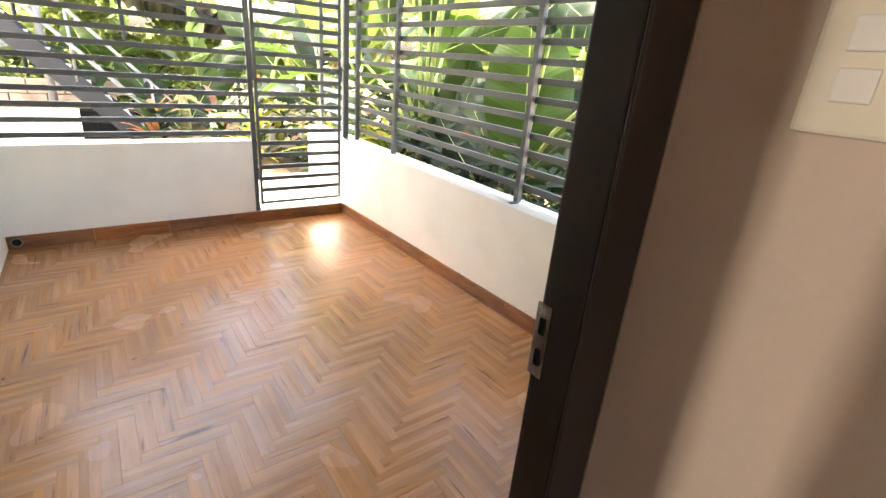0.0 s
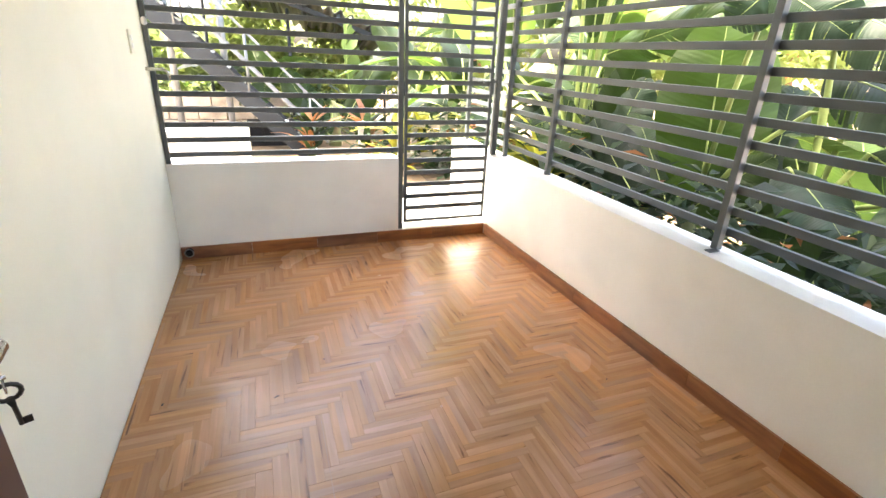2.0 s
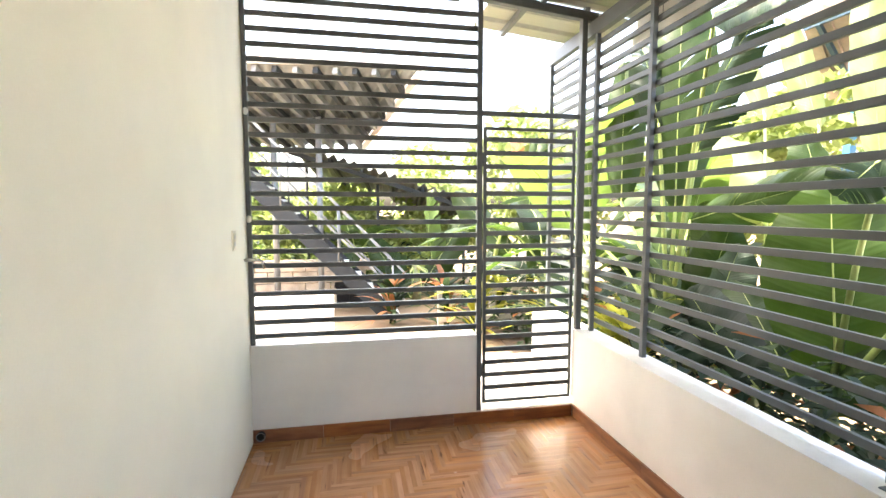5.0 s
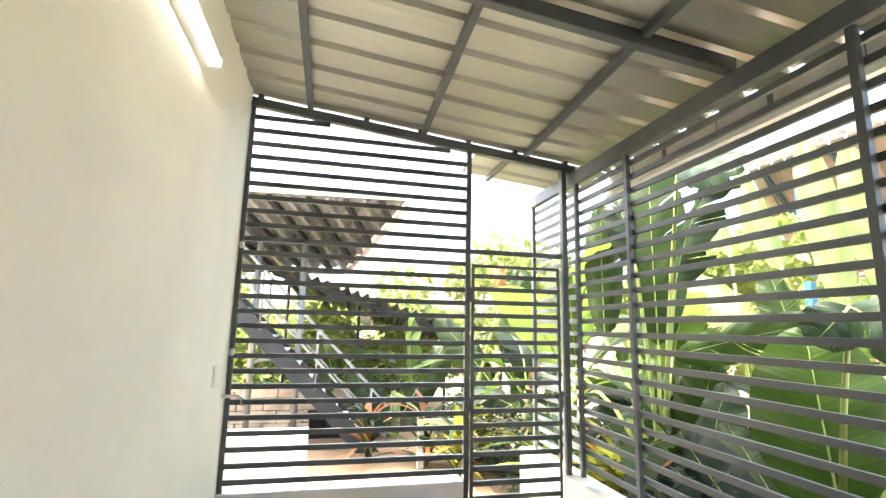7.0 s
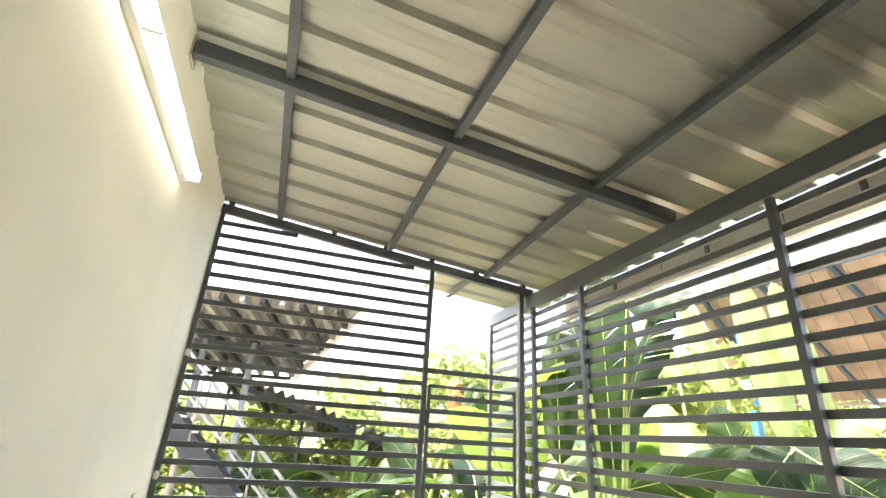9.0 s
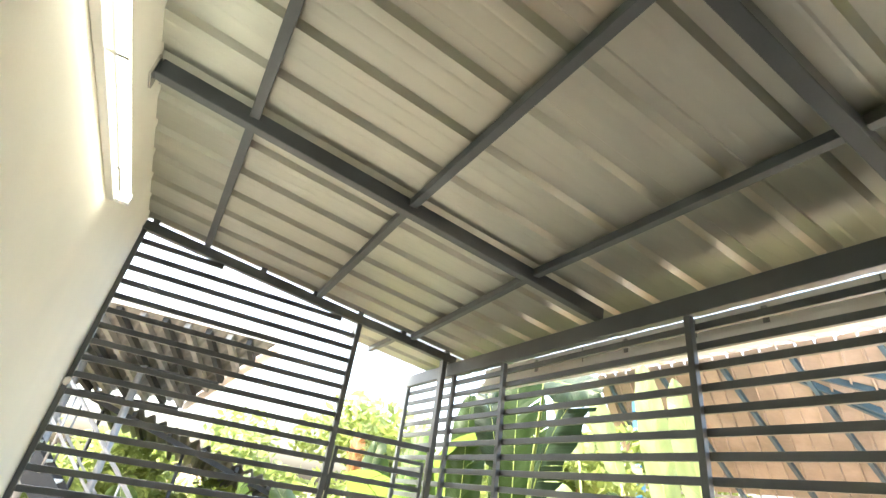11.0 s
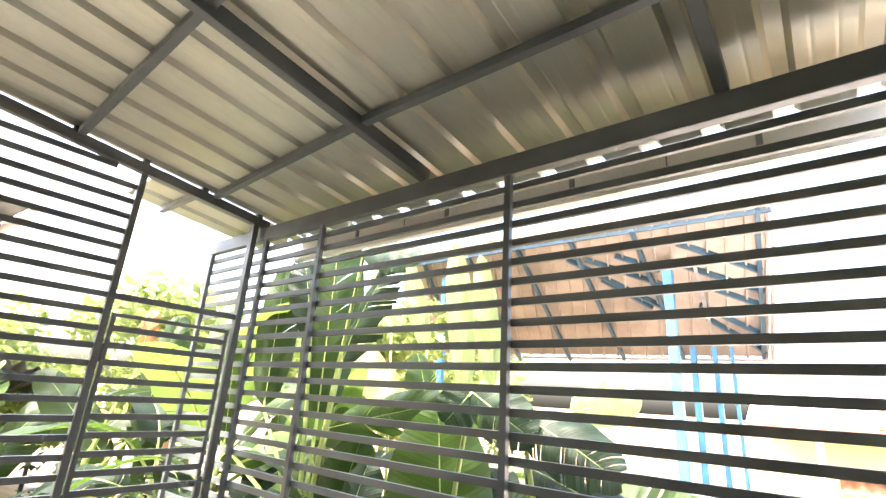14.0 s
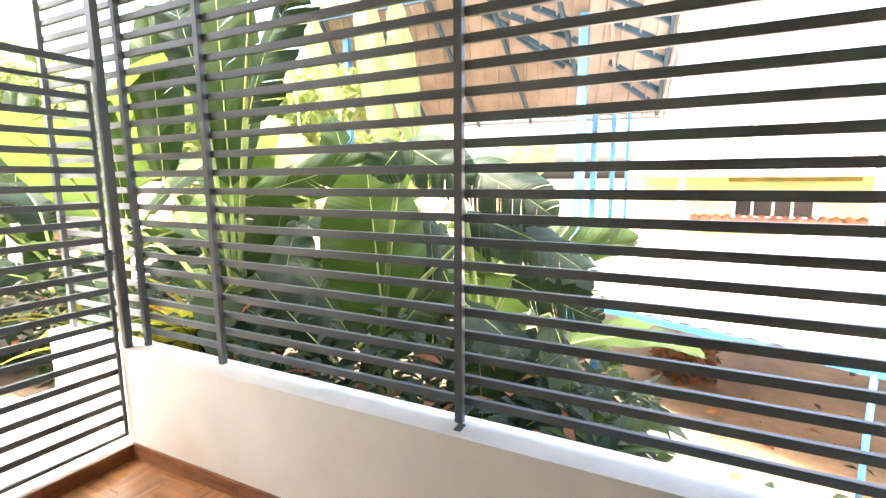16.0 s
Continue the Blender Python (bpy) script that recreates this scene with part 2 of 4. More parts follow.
BLACK = material("black_iron", (0.02, 0.02, 0.02), 0.4, vary=0.2, scale=20)
RUBBER = material("black_plastic", (0.008, 0.008, 0.009), 0.7, vary=0.2, scale=5, spec=0.15)
TUBE = glow("tube_light_glass", (1.0, 0.98, 0.9), 0.85)
WHITE_METAL = material("white_enamel", (0.8, 0.8, 0.77), 0.35, vary=0.03)
# the plants' ground shade is put into this soil colour
SOIL = material("shaded_garden_soil", (0.055, 0.035, 0.022), 0.95, vary=0.3, scale=3, fine=30, bump=0.8)
EARTH = material("dry_earth", (0.22, 0.15, 0.085), 0.9, vary=0.25, scale=0.8, fine=14, bump=0.6)
CONCRETE = material("pale_concrete", (0.52, 0.49, 0.44), 0.85, vary=0.15, scale=1.5, fine=40, bump=0.3)
BLOCK = material("beige_block", (0.46, 0.38, 0.29), 0.85, vary=0.2, scale=3, fine=40, bump=0.4, object_random=0.15)
# concrete darkened to stand for the shade of roof and plants
KERB = material("shaded_concrete", (0.10, 0.098, 0.085), 0.9, vary=0.2, scale=1.5, fine=40, bump=0.3)
BARK_DARK = material("dry_branch", (0.12, 0.07, 0.04), 0.9, vary=0.3, scale=6)
BLUE = material("blue_painted_steel", (0.04, 0.17, 0.33), 0.45, vary=0.12, scale=3)
BLUE_DARK = material("weathered_blue_steel", (0.02, 0.06, 0.10), 0.5, vary=0.15, scale=3)
TIN_PINK = material("rusty_pink_sheet", (0.29, 0.25, 0.225), 0.6, metal=0.1, vary=0.14, scale=1.2, fine=14)
TIN_GREY = material("weathered_grey_sheet", (0.17, 0.175, 0.17), 0.5, metal=0.3, vary=0.15, scale=1.5, fine=20)
TIN_PALE = material("pale_sunlit_sheet", (0.74, 0.68, 0.66), 0.55, vary=0.08, scale=1.0, fine=16)
GREYPOLE = material("grey_pipe", (0.24, 0.25, 0.255), 0.45, metal=0.3, vary=0.12, scale=5)
# colour of the far house wall where its eave shades it
OLIVE = material("eave_shade_olive", (0.20, 0.21, 0.07), 0.8, vary=0.12, scale=2)
HOUSE = material("lime_house_paint", (0.62, 0.64, 0.34), 0.8, vary=0.08, scale=1)
BRICKRED = material("terracotta_brown", (0.33, 0.15, 0.09), 0.8, vary=0.2, scale=3)
DARKGLASS = material("dark_window_glass", (0.02, 0.022, 0.025), 0.1, vary=0.1)
STEM = material("banana_stem", (0.22, 0.26, 0.10), 0.5, vary=0.25, scale=4, fine=40, second=(0.14, 0.09, 0.04))
RIB = material("leaf_rib", (0.36, 0.44, 0.13), 0.45, vary=0.15, scale=6)
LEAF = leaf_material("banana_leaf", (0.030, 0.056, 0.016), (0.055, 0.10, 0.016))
LEAF_BROAD = leaf_material("broad_banana_leaf", (0.038, 0.072, 0.014), (0.078, 0.14, 0.014), 0.15)
# paler copy of the banana leaf, with strong sunlight in its colours
LEAF_BRIGHT = leaf_material("sunlit_banana_leaf", (0.11, 0.15, 0.055), (0.55, 0.63, 0.31))
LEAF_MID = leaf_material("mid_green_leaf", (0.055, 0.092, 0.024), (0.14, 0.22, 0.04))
# blue-green leaf, darkened further for the deep shade among the plants
LEAF_DARK = leaf_material("shaded_blue_green_leaf", (0.021, 0.040, 0.023), (0.030, 0.052, 0.018))
LEAF_YELLOW = leaf_material("variegated_leaf", (0.42, 0.42, 0.06), (0.55, 0.55, 0.08))
LEAF_DRY = leaf_material("dry_leaf", (0.30, 0.13, 0.055), (0.34, 0.14, 0.05))
BUSH = leaf_material("tree_leaf", (0.11, 0.15, 0.045), (0.38, 0.46, 0.13), 0.35)

# ---- plan ----
W = 2.25            # inner face of the low wall beside the garden
GX = 1.523          # the gate's hinge post
XL = -0.028          # face of the tall cream wall
LEDGE_Z = 0.66
YD = -3.473         # outer face of the house wall with the door
WT = 0.064           # its thickness
RX = 2.36           # line of the side grille's posts
PITCH = 0.0937      # back slats
PITCH_R = 0.0902     # side slats


def roof_z(x):
    return 3.225 - 0.107 * x


# ---- structure: walls ----
def structure(name, bm, mat, label, category):
    return tagged(part(name, bm, mat), label, category, kind="structure")


structure("wall_left", box(-0.15, YD - WT, -0.3, XL, 0.16, 3.6), PLASTER, "tall cream plaster wall with a tube light", "wall")
structure("wall_back", box(XL + 0.002, 0, -0.3, GX - 0.022, 0.15, LEDGE_Z - 0.0045), PLASTER_WHITE, "low white plaster wall under the back grille", "wall")
structure("wall_right", box(W, YD + 0.002, -1.6, W + 0.16, 0.83, LEDGE_Z - 0.0045), PLASTER_WHITE, "low white plaster wall beside the garden", "wall")
structure("ledge_back", box(XL + 0.002, -0.0015, LEDGE_Z - 0.004, GX - 0.022, 0.152, LEDGE_Z, 0.001), LEDGE, "white painted ledge on the low back wall", "ledge")
structure("ledge_right", box(W - 0.0015, YD + 0.004, LEDGE_Z - 0.004, W + 0.162, 0.832, LEDGE_Z, 0.001), LEDGE, "white painted ledge on the low garden wall", "ledge")

DX0, DX1, DZ = 0.27, 0.966, 2.08      # the door's clear opening
bm = box(-0.15, YD - WT, -0.3, DX0 - 0.05, YD, 3.6)
box(DX1 + 0.08, YD - WT, -0.3, W + 0.16, YD, 3.6, bm=bm)
box(DX0 - 0.05, YD - WT, DZ + 0.05, DX1 + 0.08, YD, 3.6, bm=bm)
structure("wall_door", bm, PLASTER, "cream plaster house wall around the doorway", "wall")

# passage behind the door
PX = 1.046            # its wall on the lock side
YI = YD - WT
structure("wall_passage_right", box(PX, -7.0, -0.3, PX + 0.15, YI - 0.002, 2.75), ROOM, "pale plaster passage wall with a light switch", "wall")
# unseen wall, its slit added to shape the lamp's light band
bm = box(-0.45, -7.0, -0.3, -0.3, -3.755, 2.75)
box(-0.45, -3.695, -0.3, -0.3, YI - 0.002, 2.75, bm=bm)
box(-0.45, -3.755, 2.1, -0.3, -3.695, 2.75, bm=bm)
structure("wall_passage_left", bm, ROOM, "unseen passage wall with an added slit that shapes the light band", "wall")
# unseen end wall; its opening is added for the fill lamp
bm = box(-2.6, -7.0, -0.3, 0.0, -6.85, 2.75)
box(0.8, -7.0, -0.3, PX + 0.15, -6.85, 2.75, bm=bm)
box(0.0, -7.0, -0.3, 0.8, -6.85, 0.9, bm=bm)
box(0.0, -7.0, 2.1, 0.8, -6.85, 2.75, bm=bm)
structure("wall_passage_back", bm, ROOM, "unseen passage wall with an added opening for the fill lamp", "wall")
# unseen room, added to enclose the lamp behind the slit
structure("wall_side_room", box(-2.6, -6.85, -0.3, -2.45, YI - 0.002, 2.75), ROOM, "unseen side room wall added around the slit lamp", "wall")
structure("wall_side_room_front", box(-2.45, YI - 0.02, -0.3, -0.45, YI - 0.001, 2.75), ROOM, "unseen side room wall added around the slit lamp", "wall")
bm = box(-0.3, YI - 0.014, -0.3, DX0 - 0.05, YI - 0.001, 2.75)
box(DX0 - 0.05, YI - 0.014, DZ + 0.05, PX, YI - 0.001, 2.75, bm=bm)
structure("wall_passage_front", bm, ROOM, "pale plaster wall around the doorway", "wall")
structure("ceiling_room", box(-2.6, -7.0, 2.75, PX + 0.15, YI - 0.001, 2.85), ROOM, "plain room ceiling", "ceiling")
structure("floor_room", box(-2.45, -6.85, -0.06, PX, YI, 0.004), SKIRT, "dark wooden room floor", "floor")

# door frame and door leaf
bm = box(DX1, YD - WT + 0.0015, 0, DX1 + 0.079, YD - 0.001, DZ, 0.004)
frame_right = structure("door_frame", bm, FRAME, "dark brown painted door frame", "door frame")
part("jamb", box(DX0 - 0.048, YD - WT + 0.0015, 0, DX0, YD - 0.002, DZ, 0.004), FRAME, frame_right)
part("head", box(DX0 - 0.048, YD - WT + 0.0015, DZ + 0.001, DX1 + 0.079, YD - 0.001, DZ + 0.048, 0.004), FRAME, frame_right)
part("stop", box(DX1 + 0.0002, YD - WT - 0.004, 0, DX1 + 0.075, YD - WT + 0.0012, DZ - 0.002, 0.002), FRAME, frame_right)
strike = part("strike_plate", box(DX1 - 0.003, YD - 0.021, 0.958, DX1 - 0.0005, YD + 0.002, 1.062, 0.001), CHROME, frame_right, "worn chrome strike plate")
for z in (0.985, 1.03):
    part("latch_hole", box(DX1 - 0.0042, YD - 0.015, z - 0.010, DX1 - 0.0034, YD - 0.006, z + 0.013), RUBBER, strike)


def door_leaf():
    """An open panelled leaf, hinged at its local origin and running along +x."""
    t = thing("door_1", "dark brown panelled wooden door standing open", "door", kind="structure")
    w, h, d = 0.675, 1.94, 0.036
    for x0, x1 in ((0, 0.1), (w - 0.1, w)):
        part("stile", box(x0, -d / 2, 0, x1, d / 2, h, 0.003), DOOR, t)
    for z0, z1 in ((0, 0.2), (0.88, 1.02), (h - 0.12, h)):
        part("rail", box(0.1, -d / 2, z0, w - 0.1, d / 2, z1, 0.002), DOOR, t)
    for z0, z1 in ((0.2, 0.88), (1.02, h - 0.12)):
        p = part("panel", box(0.1, -0.008, z0, w - 0.1, 0.008, z1), DOOR, t)
        part("moulding", box(0.125, -0.014, z0 + 0.025, w - 0.125, 0.014, z1 - 0.025, 0.006), DOOR, p)
    lock = part("lock_rose", box(w - 0.085, -d / 2 - 0.012, 0.90, w - 0.045, -d / 2, 1.06, 0.004), CHROME, t, "chrome lock plate")
    bm = rod([(w - 0.065, -d / 2 - 0.012, 1.02), (w - 0.065, -d / 2 - 0.05, 1.02)], 0.009, 10)
    rod([(w - 0.065, -d / 2 - 0.05, 1.02), (w - 0.1, -d / 2 - 0.052, 1.02), (w - 0.17, -d / 2 - 0.05, 1.018)], [0.011, 0.010, 0.008], 10, bm)
    part("lever", bm, CHROME, lock)
    return t


HINGE = Vector((0.262, -3.388, 0.014))
FREE = Vector((0.19, -2.735, 0.014))
leaf_obj = door_leaf()
leaf_obj.location = HINGE
leaf_obj.rotation_euler.z = math.atan2(FREE.y - HINGE.y, FREE.x - HINGE.x)


def hanging_key():
    t = thing("key", "black iron key hanging from a ring at the door lock", "key")
    bm = bmesh.new()
    pts = [(0.016 * math.sin(a), 0, 0.016 * math.cos(a)) for a in np.linspace(0, 2 * math.pi, 15)]
    rod(pts, 0.0035, 8, bm, caps=False)
    rod([(0, 0, -0.014), (0.002, 0, -0.03), (0.003, 0, -0.072)], [0.006, 0.0034, 0.0034], 8, bm)
    box(0.003, -0.0015, -0.073, 0.017, 0.0015, -0.06, 0.0, bm)
    part("shank", bm, BLACK, t)
    pts = [(0, 0.013 * math.sin(a), 0.017 + 0.013 * math.cos(a)) for a in np.linspace(0, 2 * math.pi, 15)]
    part("ring", rod(pts, 0.0014, 6, caps=False), CHROME, t, "thin chrome ring")
    bm = rod([(-0.03, 0, 0.03), (0.005, 0, 0.03)], 0.003, 8)
    part("lock_key", bm, CHROME, t)
    return t


k = hanging_key()
k.location = (0.205, -2.678, 0.905)
k.rotation_euler = (0.25, 0, radians(25))

# room light switch
def switch_plate(label):
    t = thing("light_switch", label, "switch")
    part("plate", box(-0.036, -0.009, -0.058, 0.036, 0, 0.058, 0.004), PLASTIC, t)
    for z in (-0.019, 0.019):
        part("rocker", box(-0.014, -0.0135, z - 0.013, 0.014, -0.0085, z + 0.013, 0.002), WHITE_METAL, t)
    return t


s = switch_plate("ivory plastic double light switch on the passage wall")
s.matrix_world = pose(PX - 0.0005, -3.685, 1.355, 0, 0, -90)
s = switch_plate("small ivory outlet plate on the cream wall")
s.matrix_world = pose(XL + 0.001, -0.335, 1.377, 0, 0, 90)

# ---- tube light ----
tl = thing("tube_light", "lit white fluorescent tube on a batten on the cream wall", "lamp")
TZ, TY0, TY1 = 2.775, -2.41, -1.16
part("batten", box(XL + 0.001, TY0 - 0.02, TZ - 0.025, XL + 0.03, TY1 + 0.02, TZ + 0.02, 0.005), WHITE_METAL, tl)
part("tube", rod([(0.036, TY0, TZ), (0.036, TY1, TZ)], 0.0165, 14), TUBE, tl, "glowing white tube")
for y in (TY0 - 0.01, TY1 + 0.01):
    part("end_cap", box(XL + 0.028, y - 0.014, TZ - 0.024, 0.054, y + 0.014, TZ + 0.024, 0.005), WHITE_METAL, tl)
for y in (TY0 + 0.36, TY1 - 0.27):
    part("clip", box(XL + 0.03, y - 0.006, TZ - 0.02, 0.056, y + 0.006, TZ - 0.017), CHROME, tl)

# ---- roof ----
def ribbed_sheet(y0, y1, x0, x1, step=0.2575, rib=0.05, high=0.026, zf=roof_z, lip=0.0):
    """A thin roof sheet with raised ribs along x."""
    prof = [(y0, 0)]
    c = -2.588 + step * math.ceil((y0 + 2.588 + 0.05) / step)
    while c < y1 + 0.2:
        prof += [(c - rib / 2 - 0.02, 0), (c - rib / 2, high), (c + rib / 2, high), (c + rib / 2 + 0.02, 0)]
        for q in (0.36, 0.64):
            m = c + step * q
            prof += [(m - 0.01, 0), (m, 0.0012), (m + 0.01, 0)]
        c += step
    prof = [p for p in prof if y0 <= p[0] <= y1]
    prof.append((y1 + 0.001, 0))
    bm = bmesh.new()
    xs = [x0 + (x1 - x0) * i / 4 for i in range(5)]
    low = [[bm.verts.new((x, p, zf(x) + h)) for p, h in prof] for x in xs]
    up = [[bm.verts.new((x, p, zf(x) + h + 0.004)) for p, h in prof] for x in xs]
    n = len(prof)
    for i in range(4):
        for j in range(n - 1):
            bm.faces.new((low[i][j], low[i][j + 1], low[i + 1][j + 1], low[i + 1][j]))
            bm.faces.new((up[i][j], up[i + 1][j], up[i + 1][j + 1], up[i][j + 1]))
    for j in range(n - 1):
        bm.faces.new((low[0][j], up[0][j], up[0][j + 1], low[0][j + 1]))
        bm.faces.new((low[4][j], low[4][j + 1], up[4][j + 1], up[4][j]))
    bmesh.ops.remove_doubles(bm, verts=bm.verts[:], dist=1e-5)
    return bm


structure("ceiling", ribbed_sheet(YD, 0.06, -0.03, 2.72), GALV, "ribbed galvanised roof sheets over dark beams", "roof")

rf = thing("roof_frame", "dark grey steel beams and purlins under the roof sheets", "roof frame", kind="structure")


def sloped(x0, x1, y, h, w, name):
    part(name, bar((x0, y, roof_z(x0) - 0.004 - h / 2), (x1, y, roof_z(x1) - 0.004 - h / 2), w, h, bevel=0.003), STEEL, rf)


structure("ceiling_eave", ribbed_sheet(0.075, 0.70, 1.64, 2.72, zf=lambda x: roof_z(x) - 0.002), GALV, "short ribbed roof sheet over the gate", "roof")
part("beam", bar((XL + 0.003, 0.03, roof_z(0) - 0.062), (RX + 0.024, 0.03, roof_z(RX + 0.024) - 0.062), 0.05, 0.064, bevel=0.003), STEEL, rf)
for x in (0.03, 0.36, 0.75, 1.145, 1.51, 1.885, 2.3):
    part("cleat", box(x - 0.02, 0.01, roof_z(x) - 0.036, x + 0.02, 0.05, roof_z(x) - 0.005), STEEL, rf)
for y in (-1.50, -2.925):
    sloped(XL + 0.012, RX + 0.024, y, 0.076, 0.05, "beam")
    part("bracket", box(XL + 0.001, y - 0.045, roof_z(0) - 0.115, XL + 0.012, y + 0.045, roof_z(0) - 0.006, 0.003), CHROME, rf, "bare metal bracket")
for x, skew in ((0.36, 0.0), (1.125, 0.042), (1.882, 0.08)):
    for y0, y1, k in ((YD + 0.01, -2.952, 0), (-2.898, -1.527, 0), (-1.473, 0.003, 1)):
        x1 = x + skew * k
        part("purlin", bar((x, y0, roof_z(x) - 0.026), (x1, y1, roof_z(x1) - 0.026), 0.04, 0.042, bevel=0.002), STEEL, rf)
part("purlin", bar((1.885, 0.055, roof_z(1.885) - 0.026), (1.885, 0.69, roof_z(1.885) - 0.026), 0.04, 0.042, bevel=0.002), STEEL, rf)
BZ = roof_z(RX) - 0.093
part("beam", bar((RX, YD + 0.01, BZ - 0.05), (RX, 0.765, BZ - 0.05), 0.05, 0.10, bevel=0.003), STEEL, rf)

# ---- back grille and gate ----
gb = thing("back_grille", "dark grey steel grille of flat horizontal slats on the low wall", "grille")
SLAT_H, SLAT_D = 0.033, 0.020
RAIL_Z = 2.216
z = RAIL_Z - 16 * PITCH
GY = 0.035
part("post", box(XL + 0.004, GY - 0.018, LEDGE_Z + 0.001, XL + 0.032, GY + 0.018, roof_z(0) - 0.094, 0.002), STEEL, gb)
part("post", box(GX - 0.02, GY - 0.02, 0.06, GX + 0.016, GY + 0.02, roof_z(GX) - 0.094, 0.002), STEEL, gb)
while z < roof_z(0.1) - 0.11:
    x1 = min(GX - 0.02, (3.225 - 0.092 - z - 0.02) / 0.107)
    part("slat", box(XL + 0.032, GY - SLAT_D / 2, z - SLAT_H / 2, x1, GY + SLAT_D / 2, z + SLAT_H / 2, 0.002), STEEL, gb)
    z += PITCH
part("rail", box(GX + 0.016, GY - SLAT_D / 2, RAIL_Z - 0.018, W + 0.012, GY + SLAT_D / 2, RAIL_Z + 0.018, 0.002), STEEL, gb)
part("post", box(W + 0.012, GY - 0.03, LEDGE_Z + 0.001, W + 0.052, GY + 0.02, roof_z(W) - 0.096, 0.002), STEEL, gb)

gate = thing("gate", "narrow dark grey steel gate of horizontal slats, closed", "gate")
g0, g1 = GX + 0.028, W - 0.012
for x in (g0, g1 - 0.022):
    part("gate_stile", box(x, GY - 0.012, 0.143, x + 0.022, GY + 0.012, 2.123, 0.002), STEEL, gate)
for z in (0.154, 2.113):
    part("gate_rail", box(g0 + 0.022, GY - 0.012, z - 0.011, g1 - 0.022, GY + 0.012, z + 0.011, 0.002), STEEL, gate)
for kk in range(2, 22):
    z = RAIL_Z - kk * PITCH + 0.01
    part("slat", box(g0 + 0.022, GY - 0.009, z - 0.017, g1 - 0.022, GY + 0.009, z + 0.017, 0.002), STEEL, gate)
bolt = part("bolt", rod([(g1 - 0.13, GY - 0.03, 1.21), (g1 + 0.04, GY - 0.03, 1.21)], 0.007, 8), STEEL, gate)
part("bolt_plate", box(g1 - 0.03, GY - 0.034, 1.12, g1 + 0.004, GY - 0.0125, 1.235, 0.003), STEEL, bolt)
part("bolt_knob", rod([(g1 - 0.09, GY - 0.03, 1.21), (g1 - 0.09, GY - 0.075, 1.20)], 0.006, 8), STEEL, bolt)
for z in (0.4, 1.15, 1.9):
    part("hinge", rod([(GX + 0.022, GY - 0.018, z - 0.05), (GX + 0.022, GY - 0.018, z + 0.05)], 0.008, 8), STEEL, gate)

# ---- side grille ----
gr = thing("side_grille", "dark grey steel grille of flat horizontal slats along the garden wall", "grille")
SX = RX + 0.022
z = 0.742
SIDE_TOP = BZ - 0.104
while z < SIDE_TOP - 0.03:
    part("slat", box(SX - 0.011, YD + 0.01, z - SLAT_H / 2, SX + 0.011, 0.76, z + SLAT_H / 2, 0.002), STEEL, gr)
    z += PITCH_R
for y in (-0.045, -0.68, -2.04):
    part("post", box(RX - 0.02, y - 0.016, LEDGE_Z + 0.001, RX + 0.0105, y + 0.016, SIDE_TOP + 0.002, 0.002), STEEL, gr)
part("post", box(RX - 0.02, 0.725, LEDGE_Z + 0.001, RX + 0.0105, 0.76, SIDE_TOP + 0.002, 0.002), STEEL, gr)
part("foot_tab", box(RX - 0.075, -2.075, LEDGE_Z + 0.001, RX - 0.021, -2.045, LEDGE_Z + 0.006, 0.001), STEEL, gr)

# eave outside the side grille
ev = thing("gutter", "pale grey metal eave gutter along the roof edge", "gutter")
part("channel", box(2.713, YD, roof_z(2.72) - 0.20, 2.73, 0.06, roof_z(2.72) - 0.004, 0.004), WHITE_METAL, ev)
part("channel_floor", box(2.665, YD, roof_z(2.72) - 0.205, 2.7128, 0.06, roof_z(2.72) - 0.198, 0.002), WHITE_METAL, ev)
part("back_lip", box(2.665, YD, roof_z(2.72) - 0.197, 2.670, 0.06, roof_z(2.72) - 0.13, 0.002), WHITE_METAL, ev)

# tap and drain at the far corner
tap = thing("garden_tap", "small chrome garden tap on the wall corner", "tap")
bm = rod([(XL + 0.001, -0.07, 1.235), (0.06, -0.07, 1.235), (0.085, -0.07, 1.22), (0.09, -0.07, 1.18)], [0.010, 0.010, 0.009, 0.008], 10)
part("spout", bm, CHROME, tap)
part("handle", box(0.035, -0.095, 1.25, 0.045, -0.045, 1.258, 0.002), CHROME, tap)
dr = thing("drain_pipe", "short dark drain pipe end in the wall base", "pipe")
bm = rod([(0.03, -0.016, 0.066), (0.03, -0.05, 0.066)], 0.026, 14)
part("socket", bm, RUBBER, dr)
part("rim", rod([(0.03 + 0.027 * math.cos(a), -0.05, 0.066 + 0.027 * math.sin(a)) for a in np.linspace(0, 2 * math.pi, 17)], 0.004, 6, caps=False), GREYPOLE, dr)

for y in (-3.0, -2.2, -1.4, -0.6):
    part("gutter_bracket", box(2.70, y - 0.012, roof_z(2.72) - 0.195, 2.7125, y + 0.012, roof_z(2.72) - 0.03), GREYPOLE, ev)
    part("joint", box(2.7105, y + 0.35, roof_z(2.72) - 0.2, 2.7128, y + 0.356, roof_z(2.72) - 0.01), GREYPOLE, ev)

# weld beads on the wall post, scraps of tie wire on the slats
for z in (1.49, 2.17):
    bm = bmesh.new()
    bmesh.ops.create_icosphere(bm, subdivisions=2, radius=0.016, matrix=Matrix.Translation((XL + 0.02, GY - 0.02, z)) @ Matrix.Diagonal((1.1, 0.6, 1.5, 1)))
    part("mortar_dab", bm, WHITE_METAL, gb, "pale dab of mortar")
